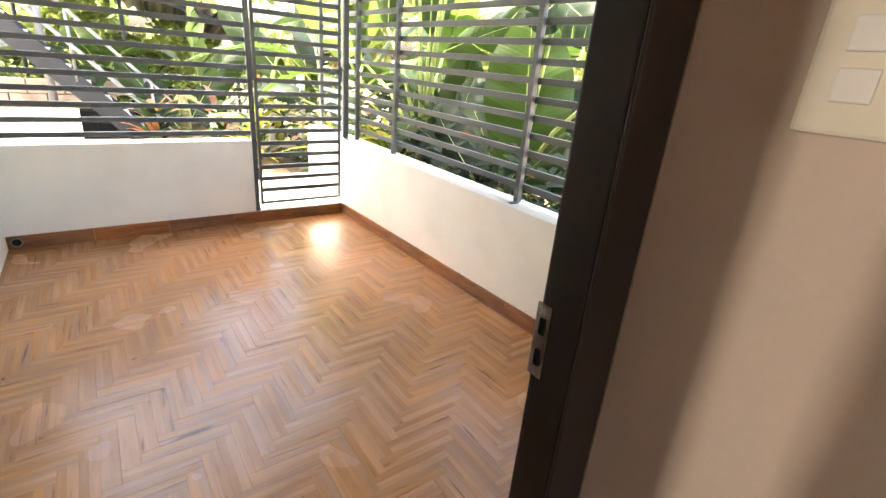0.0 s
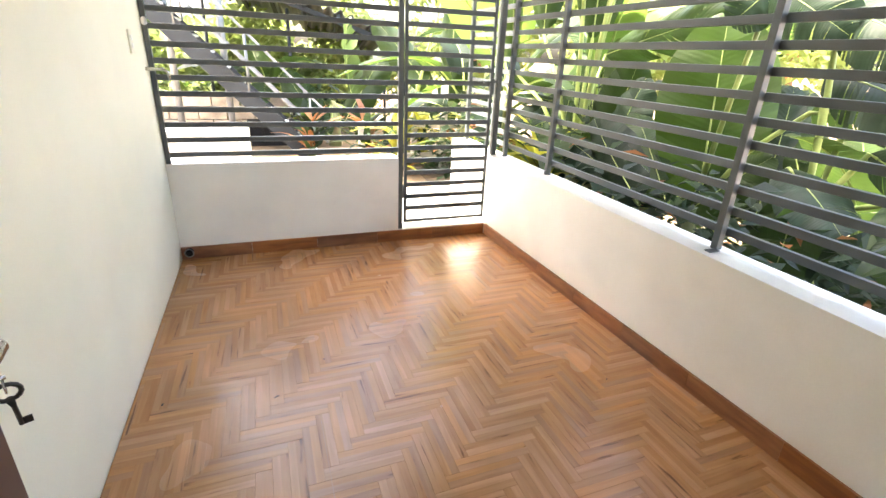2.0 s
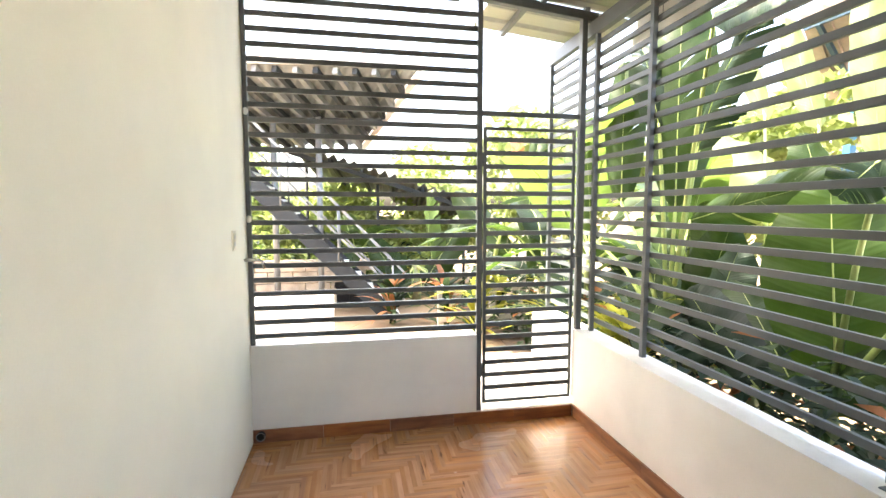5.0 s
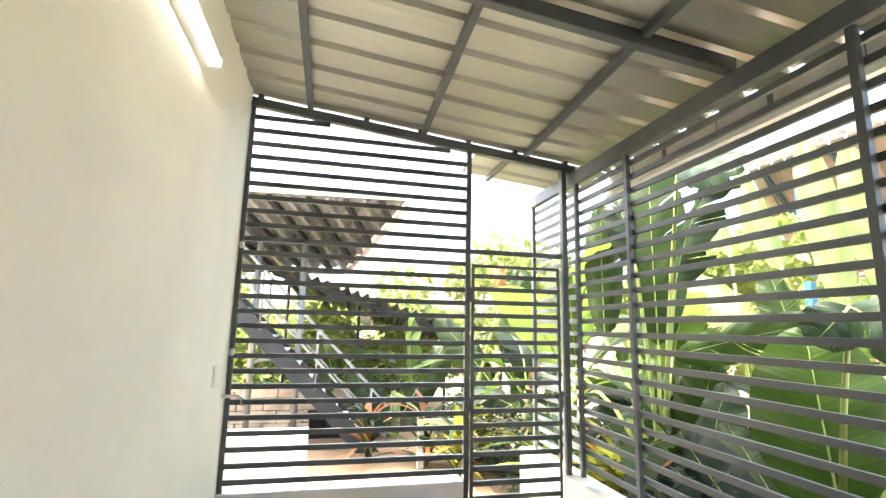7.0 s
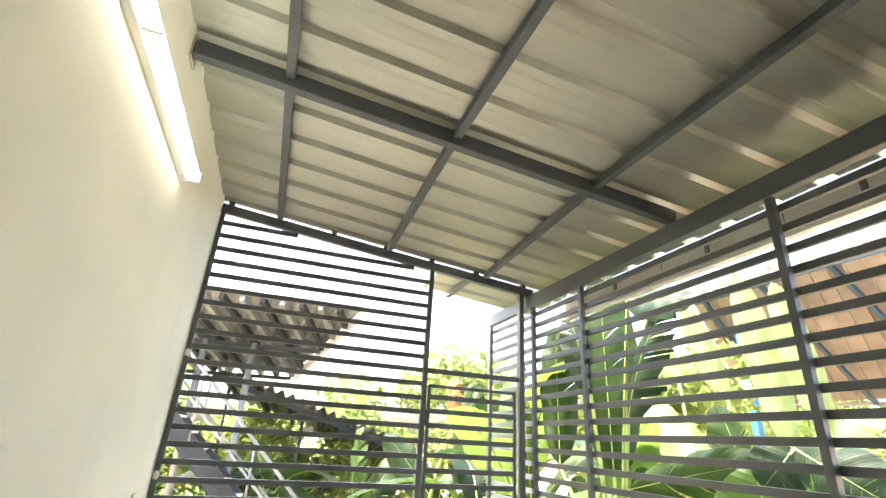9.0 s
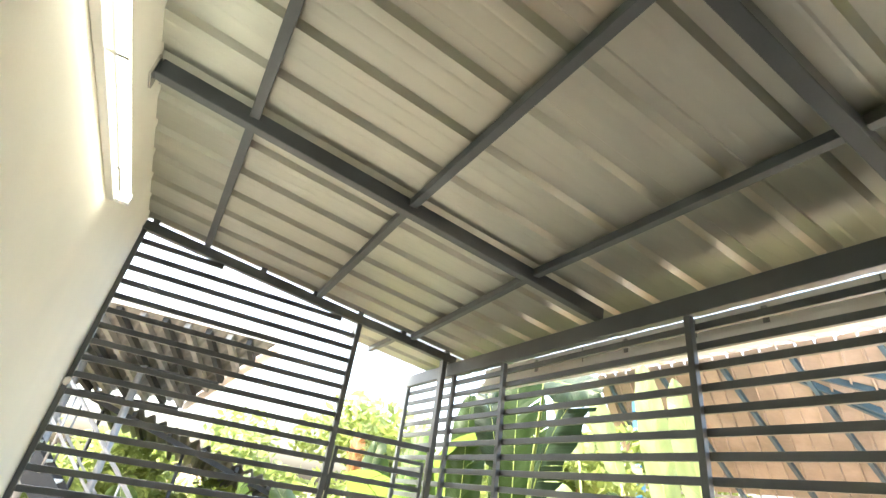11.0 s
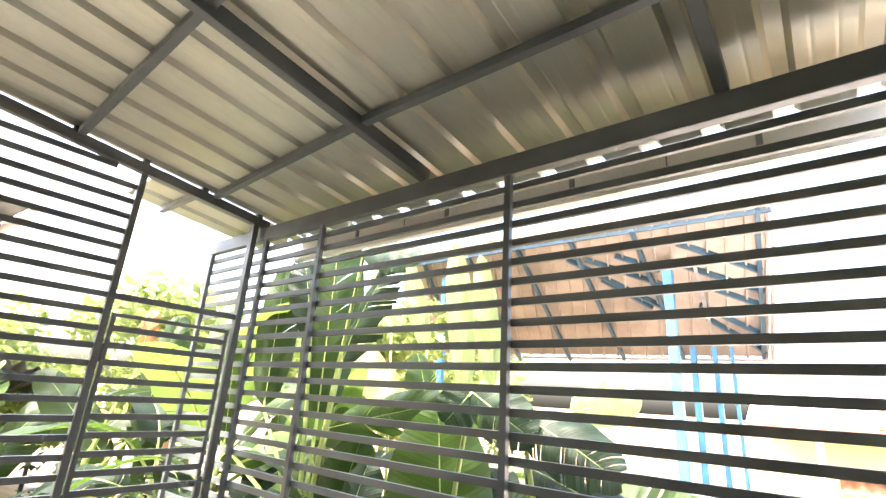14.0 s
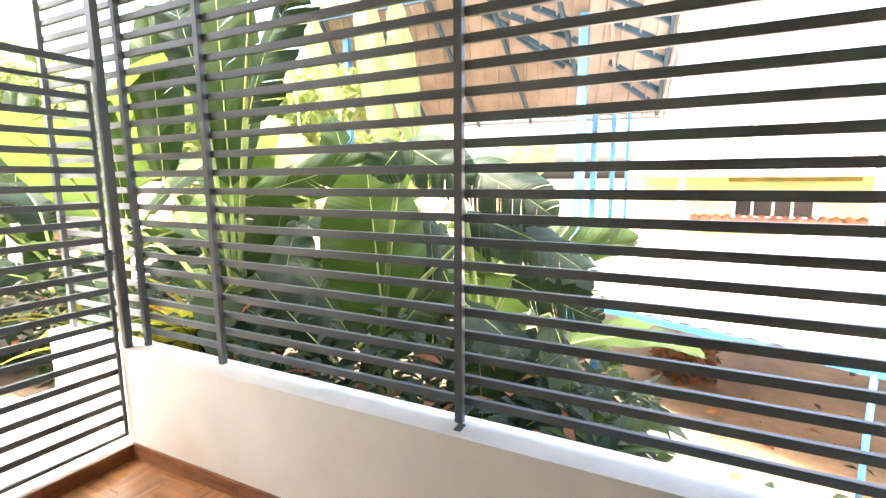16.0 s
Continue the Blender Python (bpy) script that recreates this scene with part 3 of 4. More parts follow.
part("tie_wire", rod([(0.11, GY - 0.014, 2.80), (0.17, GY - 0.02, 2.775), (0.27, GY - 0.014, 2.74)], 0.0018, 5), CHROME, gb, "thin bare wire")
part("tie_wire", rod([(0.42, GY - 0.014, 2.71), (0.47, GY - 0.02, 2.705), (0.51, GY - 0.014, 2.69)], 0.0018, 5), CHROME, gb, "thin bare wire")

# ---- outdoors: ground ----
def ground_z(x, y):
    k = min(1, max(0, (x - 2.6) / 3.0))
    return -0.12 - 1.05 * k * k * (3 - 2 * k)


bm = bmesh.new()
xs = [-900, -200, -60, -20, -8, -3, 0, 1, 2, 2.6, 3, 3.5, 4, 4.5, 5, 5.6, 7, 10, 20, 60, 200, 900]
ys = [-900, -200, -60, -20, -10, -7, -5, -3, -1.5, 0, 1.5, 3, 5, 8, 12, 20, 60, 200, 900]
grid = [[bm.verts.new((x, y, ground_z(x, y) - (0.25 if x < 2.3 and y < 0.1 else 0))) for y in ys] for x in xs]
for i in range(len(xs) - 1):
    for j in range(len(ys) - 1):
        bm.faces.new((grid[i][j], grid[i + 1][j], grid[i + 1][j + 1], grid[i][j + 1]))
structure("ground", bm, EARTH, "dry brown earth around the house", "ground")
structure("threshold", box(GX - 0.02, -0.004, -0.1, W - 0.002, 0.16, 0.098, 0.004), CONCRETE, "pale concrete threshold under the gate", "threshold")
structure("pavement", box(-0.6, 0.17, -0.14, 3.3, 1.5, 0.02, 0.006), CONCRETE, "pale concrete walkway outside the gate", "pavement")
structure("wall_white_block", box(-2.2, 1.35, -0.1, 0.44, 1.9, 0.66, 0.01), PLASTER_WHITE, "sunlit white painted low wall", "wall")


# ---- banana plants ----
def banana_leaf_mesh(name, length, width, droop, torn, fold, seed, mats, stalk=0.18):
    rnd = random.Random(seed)
    n, c = 26, 4
    verts, faces, uvs, fmat = [], [], [], []
    pet = stalk

    def spine(t):
        s = t * length
        a = droop * t * t
        return Vector((0, s * (1 - 0.25 * droop * t), -a * s * 0.55))

    def half(t):
        return width * 0.5 * max(0.02, math.sin(math.pi * min(1, (0.06 + 0.94 * t)) ** 0.8)) ** 0.55

    for side in (-1, 1):
        sag, gap = 0.0, 0.0
        for i in range(n):
            t0, t1 = pet + (1 - pet) * i / n, pet + (1 - pet) * (i + 1) / n
            if rnd.random() < torn:
                sag, gap = rnd.uniform(-0.25, 0.5) * torn, rnd.uniform(0.0, 0.55)
            else:
                gap = 0
            base = len(verts)
            for k in range(c + 1):
                f = k / c
                for t, g in ((t0, gap * f), (t1, 0)):
                    tt = t + (t1 - t0) * g
                    p = spine(tt)
                    w = half((tt - pet) / (1 - pet)) * f
                    wave = 0.03 * math.sin(t * 23 + side) * f * width
                    verts.append(p + Vector((side * w, w * 0.25, fold * w - (0.35 + sag) * w * f + wave)))
                    uvs.append((0.5 + side * f * 0.5, tt))
            for k in range(c):
                a = base + 2 * k
                q = (a, a + 2, a + 3, a + 1)
                faces.append(q if side > 0 else q[::-1])
                fmat.append(0)
    # midrib and stalk
    sides, base = 6, len(verts)
    m = 16
    for i in range(m + 1):
        t = i / m
        p = spine(t)
        r = 0.017 * (1 - 0.85 * t) * length / 1.6 * (1.6 if stalk == 0 else 1)
        for k in range(sides):
            a = 2 * math.pi * k / sides
            verts.append(p + Vector((r * math.cos(a), 0, r * math.sin(a) - r * 0.4)))
            uvs.append((0.5, t))
    for i in range(m):
        for k in range(sides):
            a, b2 = base + i * sides + k, base + i * sides + (k + 1) % sides
            faces.append((a, b2, b2 + sides, a + sides))
            fmat.append(1)
    me = bpy.data.meshes.new(name)
    me.from_pydata([tuple(v) for v in verts], [], faces)
    for mm in mats:
        me.materials.append(mm)
    me.polygons.foreach_set("material_index", fmat)
    me.polygons.foreach_set("use_smooth", [True] * len(faces))
    uv = me.uv_layers.new(name="UVMap")
    for loop in me.loops:
        uv.data[loop.index].uv = uvs[loop.vertex_index]
    return me


LEAVES = [
    banana_leaf_mesh("leaf", 1.7, 0.52, 0.9, 0.25, 0.35, 1, (LEAF, RIB)),
    banana_leaf_mesh("leaf", 1.5, 0.50, 1.3, 0.45, 0.30, 2, (LEAF, RIB)),
    banana_leaf_mesh("leaf", 1.8, 0.56, 0.6, 0.12, 0.40, 3, (LEAF_MID, RIB)),
    banana_leaf_mesh("leaf", 1.4, 0.46, 1.5, 0.5, 0.25, 4, (LEAF_DARK, RIB)),
    banana_leaf_mesh("leaf", 1.6, 0.60, 1.0, 0.3, 0.30, 5, (LEAF_DARK, RIB)),
    banana_leaf_mesh("leaf", 1.2, 0.36, 1.8, 0.7, 0.10, 6, (LEAF_DRY, RIB)),
]


def leaf_at(plant, mesh, base, azimuth, pitch, roll=0.0, size=1.0):
    """A leaf from base, leaving towards azimuth (degrees from +x) at pitch degrees above level."""
    ob = mesh_part("leaf", mesh, [], plant)
    ob.matrix_basis = pose(*base, 0, 0, azimuth - 90) @ pose(0, 0, 0, pitch, 0, 0) @ pose(0, 0, 0, 0, roll, 0) @ Matrix.Scale(size, 4)
    return ob


def banana_plant(x, y, top, lean, seed, count=8, label="green banana plant with broad arching leaves", z=None, size=1.0, kinds=(0, 1, 2, 3, 4)):
    rnd = random.Random(seed)
    z = ground_z(x, y) - 0.02 if z is None else z
    t = thing("banana_plant", label, "plant", group="banana plants in the garden", at=(x, y, z))
    h = top - z
    lx, ly = lean
    pts = [(lx * f * f, ly * f * f, h * f) for f in (0, 0.25, 0.5, 0.75, 1)]
    part("stem", rod(pts, [0.10, 0.09, 0.075, 0.06, 0.035], 10), STEM, t)
    for i in range(count):
        f = 0.72 + 0.28 * i / max(1, count - 1)
        base = (lx * f * f, ly * f * f, h * f)
        leaf_at(t, LEAVES[rnd.choice(kinds)], base, i * 137.5 + rnd.uniform(-20, 20), 25 + 50 * i / count + rnd.uniform(-10, 10), rnd.uniform(-25, 25), size * rnd.uniform(0.8, 1.1))
    if rnd.random() < 0.6:
        leaf_at(t, LEAVES[5], (lx * 0.5, ly * 0.5, h * 0.7), rnd.uniform(0, 360), -40, 0, 0.8)
    return t


for px, py, top, lean, seed, count in (
        (3.05, 1.5, 1.2, (0.1, 0.0), 13, 8), (4.3, -0.2, 0.7, (0.0, 0.1), 14, 8), (4.3, -1.5, 0.2, (0.1, -0.1), 15, 7),
        (3.0, 2.3, 0.9, (0.0, 0.1), 17, 7), (4.0, 3.9, 1.4, (0.0, 0.0), 19, 9),
        (0.7, 5.9, 0.7, (0.0, 0.0), 20, 8), (4.2, 1.3, 1.0, (0.0, 0.0), 21, 8), (3.7, 0.6, 0.4, (0.0, 0.0), 22, 7)):
    banana_plant(px, py, top, lean, seed, count)


def blade(name, droop, torn, seed, mat):
    return banana_leaf_mesh(name, 1.0, 1.0, droop, torn, 0.10, seed, (mat, RIB), stalk=0.0)


BROAD = blade("leaf", 0.12, 0.0, 31, LEAF_BROAD)
BRIGHT, BRIGHTT = blade("leaf", 0.12, 0.0, 38, LEAF_BRIGHT), blade("leaf", 0.3, 0.22, 32, LEAF_BRIGHT)
MID, MIDT = blade("leaf", 0.15, 0.04, 39, LEAF_MID), blade("leaf", 0.35, 0.3, 40, LEAF_MID)
GREEN, GREENT = blade("leaf", 0.15, 0.04, 33, LEAF), blade("leaf", 0.35, 0.3, 34, LEAF)
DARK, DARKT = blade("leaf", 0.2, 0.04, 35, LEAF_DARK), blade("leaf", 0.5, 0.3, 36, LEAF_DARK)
DRYT = blade("leaf", 0.6, 0.5, 37, LEAF_DRY)


def banana_clump(label, x, y):
    """A short stem with leaf stalks that rise from it."""
    z = ground_z(x, y) - 0.02
    t = thing("banana_plant", label, "plant", group="banana plants in the garden", at=(x, y, z))
    part("stem", rod([(0, 0, 0), (0.02, 0, 0.3), (0, 0.02, 0.75)], [0.11, 0.09, 0.04], 10), STEM, t)
    return t


def leaf_span(plant, mesh, base, tip, width, twist):
    """A leaf from base to tip on a stalk from the plant's stem, turned by twist degrees about its rib."""
    o = plant.location
    b, e = Vector(base) - o, Vector(tip) - o
    y = (e - b).normalized()
    towards = Vector((-0.75, -0.5, 0.45))
    zax = (towards - y * towards.dot(y)).normalized()
    m = Matrix((y.cross(zax), y, zax)).transposed().to_4x4()
    m.translation = b
    ob = mesh_part("leaf", mesh, [], plant)
    ob.matrix_basis = m @ pose(0, 0, 0, 0, twist, 0) @ Matrix.Diagonal((width, (e - b).length, (width + (e - b).length) / 2, 1))
    top = Vector((0, 0.02, 0.72))
    mid = (top + b) / 2 + Vector((0, 0, 0.12))
    part("stalk", rod([top, mid, b, b + y * 0.05], [0.022, 0.018, 0.014, 0.008], 7), RIB, plant)


hero = banana_clump("young banana plant with one broad upright pale green leaf", 3.5, -0.9)
leaf_span(hero, BROAD, (3.5, -0.92, 0.50), (3.45, -0.84, 1.74), 0.76, 4)
leaf_span(hero, DARKT, (3.4, -1.16, 1.83), (3.2, -1.09, 1.62), 0.3, -20)
leaf_span(hero, DARKT, (3.4, -1.16, 1.83), (3.25, -1.69, 1.58), 0.36, 25)
leaf_span(hero, MIDT, (3.6, -1.44, 1.16), (3.7, -1.8, 1.18), 0.3, 30)
leaf_span(hero, GREEN, (3.4, -0.9, 0.36), (3.6, -1.29, 0.9), 0.36, -20)
leaf_span(hero, GREEN, (3.35, -0.79, 0.43), (3.5, -0.11, 1.07), 0.42, 25)

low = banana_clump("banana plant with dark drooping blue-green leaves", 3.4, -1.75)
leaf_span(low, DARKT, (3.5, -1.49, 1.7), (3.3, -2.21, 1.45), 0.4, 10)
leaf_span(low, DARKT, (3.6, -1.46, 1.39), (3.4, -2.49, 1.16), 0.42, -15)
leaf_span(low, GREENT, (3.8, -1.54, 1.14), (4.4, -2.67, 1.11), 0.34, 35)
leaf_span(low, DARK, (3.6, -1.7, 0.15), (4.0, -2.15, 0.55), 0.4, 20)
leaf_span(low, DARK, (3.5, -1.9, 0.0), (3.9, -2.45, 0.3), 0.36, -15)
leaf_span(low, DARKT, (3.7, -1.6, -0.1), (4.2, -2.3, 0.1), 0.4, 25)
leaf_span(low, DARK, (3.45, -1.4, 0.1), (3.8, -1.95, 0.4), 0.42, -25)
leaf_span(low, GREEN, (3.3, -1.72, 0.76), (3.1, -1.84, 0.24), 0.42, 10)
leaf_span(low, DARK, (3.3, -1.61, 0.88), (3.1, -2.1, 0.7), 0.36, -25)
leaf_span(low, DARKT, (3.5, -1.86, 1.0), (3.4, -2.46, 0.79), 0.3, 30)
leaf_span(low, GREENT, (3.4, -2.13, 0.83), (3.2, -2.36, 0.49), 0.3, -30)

# the eave's shade is darkened into these leaf colours
tall = banana_clump("tall banana plant with dark upright leaves under the eave", 3.15, 0.15)
leaf_span(tall, GREEN, (3.2, 0.20, 1.55), (3.15, 0.17, 3.38), 0.52, 8)
leaf_span(tall, DARKT, (3.3, 0.1, 2.0), (2.95, -0.7, 2.98), 0.38, -20)
leaf_span(tall, DARK, (3.15, -0.2, 2.92), (2.95, -0.95, 2.72), 0.3, 15)
leaf_span(tall, DARKT, (3.1, 0.3, 2.2), (2.95, 0.35, 3.0), 0.3, 25)
leaf_span(tall, MID, (2.9, 1.0, 1.3), (2.85, 1.05, 2.3), 0.22, 40)
leaf_span(tall, GREEN, (3.1, 0.82, 1.61), (3.05, 0.76, 2.92), 0.36, 15)
leaf_span(tall, GREENT, (3.7, 0.65, 1.45), (3.5, -0.83, 1.76), 0.34, 30)
leaf_span(tall, DARK, (3.0, -0.89, 0.47), (3.05, -0.05, 1.0), 0.4, -25)
leaf_span(tall, DARK, (3.1, -0.5, 0.54), (2.95, 0.0, 0.81), 0.36, 25)
leaf_span(tall, DARK, (3.4, 0.04, 0.44), (3.6, -0.01, 1.33), 0.42, -15)
leaf_span(tall, GREEN, (3.2, 0.46, 0.7), (3.3, 0.52, 1.47), 0.3, -25)

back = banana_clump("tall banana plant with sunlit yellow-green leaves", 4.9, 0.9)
# upright blades, pale from sunlight put into their colour, with sky between them
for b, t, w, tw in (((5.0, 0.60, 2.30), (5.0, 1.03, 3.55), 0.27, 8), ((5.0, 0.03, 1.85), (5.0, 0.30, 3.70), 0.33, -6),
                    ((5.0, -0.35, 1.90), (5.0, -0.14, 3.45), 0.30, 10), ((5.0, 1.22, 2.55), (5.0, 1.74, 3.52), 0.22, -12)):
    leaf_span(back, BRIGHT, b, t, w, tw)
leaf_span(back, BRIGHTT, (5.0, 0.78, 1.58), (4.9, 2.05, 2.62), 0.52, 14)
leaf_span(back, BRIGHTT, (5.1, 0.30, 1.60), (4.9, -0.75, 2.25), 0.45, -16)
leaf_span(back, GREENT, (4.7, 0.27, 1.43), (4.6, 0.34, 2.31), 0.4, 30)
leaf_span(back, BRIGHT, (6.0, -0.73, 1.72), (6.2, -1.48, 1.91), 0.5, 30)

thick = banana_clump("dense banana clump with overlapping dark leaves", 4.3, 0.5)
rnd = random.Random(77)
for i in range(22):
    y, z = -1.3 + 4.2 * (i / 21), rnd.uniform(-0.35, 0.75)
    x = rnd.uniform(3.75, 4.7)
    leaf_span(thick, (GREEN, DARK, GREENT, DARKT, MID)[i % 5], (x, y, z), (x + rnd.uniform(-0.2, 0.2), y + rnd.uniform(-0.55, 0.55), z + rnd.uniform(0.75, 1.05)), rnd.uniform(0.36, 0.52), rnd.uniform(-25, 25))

mid = banana_clump("banana plant with torn leaves behind the gate", 2.6, 3.3)
leaf_span(mid, GREENT, (3.05, 3.2, 0.38), (3.11, 3.1, 2.76), 0.5, 15)
leaf_span(mid, GREEN, (2.75, 3.4, 1.18), (3.63, 3.6, 1.87), 0.5, -25)
leaf_span(mid, GREENT, (2.88, 3.3, 0.88), (2.09, 3.8, 1.96), 0.45, 25)
leaf_span(mid, DRYT, (2.85, 3.0, 1.95), (2.75, 2.9, 2.63), 0.22, 10)
leaf_span(mid, MIDT, (3.62, 3.2, 1.66), (3.98, 3.3, 3.2), 0.4, 10)

stairside = banana_clump("banana plant with broad leaves beside the stair", 1.7, 4.9)
leaf_span(stairside, GREEN, (1.82, 4.9, 0.18), (2.77, 5.0, 1.74), 0.55, 20)
leaf_span(stairside, MIDT, (2.12, 5.0, 0.16), (1.79, 5.2, 2.01), 0.5, -20)
leaf_span(stairside, GREENT, (1.61, 4.7, 0.05), (0.87, 5.0, 1.15), 0.5, 25)
leaf_span(stairside, DARK, (2.41, 4.6, -0.12), (2.93, 4.5, 1.01), 0.45, -20)
leaf_span(stairside, DARK, (1.37, 4.8, -0.13), (1.22, 4.6, 0.75), 0.4, 20)


# ---- garden bed ----
# dark sheet over the earth, standing in for shade below the leaves
bm = bmesh.new()
bx = [2.42 + 0.28 * i for i in range(11)]
by = [-2.6 + 0.5 * i for i in range(17)]
rnd = random.Random(3)
bed = [[bm.verts.new((x, y, ground_z(x, y) + 0.03 + rnd.uniform(0, 0.04))) for y in by] for x in bx]
for i in range(len(bx) - 1):
    for j in range(len(by) - 1):
        bm.faces.new((bed[i][j], bed[i + 1][j], bed[i + 1][j + 1], bed[i][j + 1]))
structure("garden_bed", bm, SOIL, "soil darkened for the shade under the banana plants", "ground")


def undergrowth(name, seed, count, x0, x1, y0, y1, high, mats, label):
    """Low leaves of many sizes over a stretch of ground, as one mesh."""
    rnd = random.Random(seed)
    verts, faces, fm = [], [], []
    for i in range(count):
        x, y = rnd.uniform(x0, x1), rnd.uniform(y0, y1)
        z = ground_z(x, y) + 0.05 + rnd.random() ** 1.5 * high
        a, el, L, w = rnd.uniform(0, 2 * math.pi), rnd.uniform(-0.5, 0.9), rnd.uniform(0.08, 0.24), rnd.uniform(0.02, 0.06)
        d = Vector((math.cos(a) * math.cos(el), math.sin(a) * math.cos(el), math.sin(el)))
        s = Vector((-math.sin(a), math.cos(a), rnd.uniform(-0.4, 0.4)))
        p = Vector((x, y, z))
        k = len(verts)
        verts += [p, p + d * L * 0.5 + s * w, p + d * L - Vector((0, 0, L * 0.25)), p + d * L * 0.5 - s * w]
        faces.append((k, k + 1, k + 2, k + 3))
        fm.append(rnd.choices(range(len(mats)), (6, 4, 2, 1)[:len(mats)])[0])
    me = bpy.data.meshes.new(name)
    me.from_pydata([tuple(v) for v in verts], [], faces)
    for m in mats:
        me.materials.append(m)
    me.polygons.foreach_set("material_index", fm)
    me.uv_layers.new(name="UVMap")
    return tagged(new(name, me), label, "undergrowth", kind="stuff")


# mostly the darkened leaf, which carries the shade near the ground
undergrowth("undergrowth", 51, 4200, 2.5, 4.9, -2.4, 5.2, 0.95, (LEAF_DARK, LEAF_DARK, LEAF, LEAF_DRY), "dense undergrowth darkened for shade, with some dry leaves")
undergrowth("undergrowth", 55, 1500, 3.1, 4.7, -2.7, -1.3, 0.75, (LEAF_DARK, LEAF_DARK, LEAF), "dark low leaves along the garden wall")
undergrowth("undergrowth", 52, 1800, -2.5, 2.4, 5.6, 7.2, 0.9, (LEAF, BUSH, LEAF_DARK, LEAF_YELLOW), "green undergrowth behind the block wall")
undergrowth("debris_heap", 54, 420, 7.63, 8.42, -3.29, -2.56, 0.4, (LEAF_DRY, BARK_DARK, LEAF_DRY), "heap of brown branches and dry leaves under the shed")
undergrowth("leaf_litter", 53, 40, 5.4, 7.5, -5.0, -3.0, 0.06, (LEAF_DRY, LEAF_DARK, LEAF_DRY), "dry brown leaves lying on the earth")

# ---- variegated shrubs ----
def strap_mesh(name, seed, mats, count=46, length=0.55, width=0.028):
    rnd = random.Random(seed)
    verts, faces, fm = [], [], []
    for i in range(count):
        a, el = rnd.uniform(0, 2 * math.pi), rnd.uniform(0.5, 1.35)
        L = length * rnd.uniform(0.6, 1.1)
        d = Vector((math.cos(a), math.sin(a), 0))
        s = Vector((-math.sin(a), math.cos(a), 0))
        h0 = rnd.uniform(0, 0.35)
        b = len(verts)
        for j in range(6):
            t = j / 5
            p = d * (L * t * math.cos(el) + 0.15 * t * t * L) + Vector((0, 0, h0 + L * t * math.sin(el) - 0.5 * L * t * t))
            w = width * (1 - 0.9 * t * t)
            verts += [p - s * w, p + s * w]
        for j in range(5):
            faces.append((b + 2 * j, b + 2 * j + 1, b + 2 * j + 3, b + 2 * j + 2))
            fm.append(i % len(mats))
    me = bpy.data.meshes.new(name)
    me.from_pydata([tuple(v) for v in verts], [], faces)
    for m in mats:
        me.materials.append(m)
    me.polygons.foreach_set("material_index", fm)
    uv = me.uv_layers.new(name="UVMap")
    return me


SHRUB = strap_mesh("strap_leaves", 5, (LEAF_YELLOW, LEAF, LEAF_YELLOW))
SHRUB2 = strap_mesh("strap_leaves", 6, (LEAF, LEAF_DRY, LEAF_DARK), 40, 0.5, 0.03)
for i, (x, y, s, m) in enumerate(((2.95, 0.75, 1.1, 0), (3.0, 0.42, 1.45, 0), (2.9, 1.7, 1.2, 0), (2.2, 2.6, 1.2, 0), (1.9, 3.2, 1.3, 1), (2.7, 3.3, 1.3, 0), (3.0, -0.3, 0.9, 1), (2.95, -1.6, 0.9, 1), (1.2, 3.6, 1.2, 1), (2.85, -2.4, 0.8, 1))):
    t = thing("shrub", ("yellow and green variegated strap-leaved shrub", "dark green and brown strap-leaved shrub")[m], "plant", group="garden shrubs", at=(x, y, ground_z(x, y)))
    o = mesh_part("foliage", (SHRUB, SHRUB2)[m], [], t)
    o.matrix_basis = pose(0, 0, 0, 0, 0, i * 57) @ Matrix.Scale(s * 1.3, 4)
    part("stalk", rod([(0, 0, -0.02), (0, 0, 0.4 * s)], 0.02, 8), STEM, t)


# ---- trees ----
def crown_mesh(name, seed, radius, count, leaf, mats):
    rnd = np.random.RandomState(seed)
    lobes = [(rnd.normal(0, 0.5, 3) * radius, radius * rnd.uniform(0.35, 0.6)) for i in range(14)]
    verts, faces = [], []
    for i in range(count):
        c, r = lobes[rnd.randint(len(lobes))]
        v = rnd.normal(0, 1, 3)
        v /= np.linalg.norm(v)
        p = c + v * r * rnd.uniform(0.55, 1.0)
        a, b = rnd.normal(0, 1, 3), rnd.normal(0, 1, 3)
        a /= np.linalg.norm(a)
        b -= a * a.dot(b)
        b /= np.linalg.norm(b)
        s = leaf * rnd.uniform(0.6, 1.4)
        k = len(verts)
        verts += [tuple(p - a * s), tuple(p + b * s * 0.45), tuple(p + a * s), tuple(p - b * s * 0.45)]
        faces.append((k, k + 1, k + 2, k + 3))
    me = bpy.data.meshes.new(name)
    me.from_pydata(verts, [], faces)
    for m in mats:
        me.materials.append(m)
    me.uv_layers.new(name="UVMap")
    return me


CROWNS = [crown_mesh("crown", 41, 1.6, 5200, 0.10, [BUSH]), crown_mesh("crown", 42, 1.6, 5200, 0.12, [BUSH])]
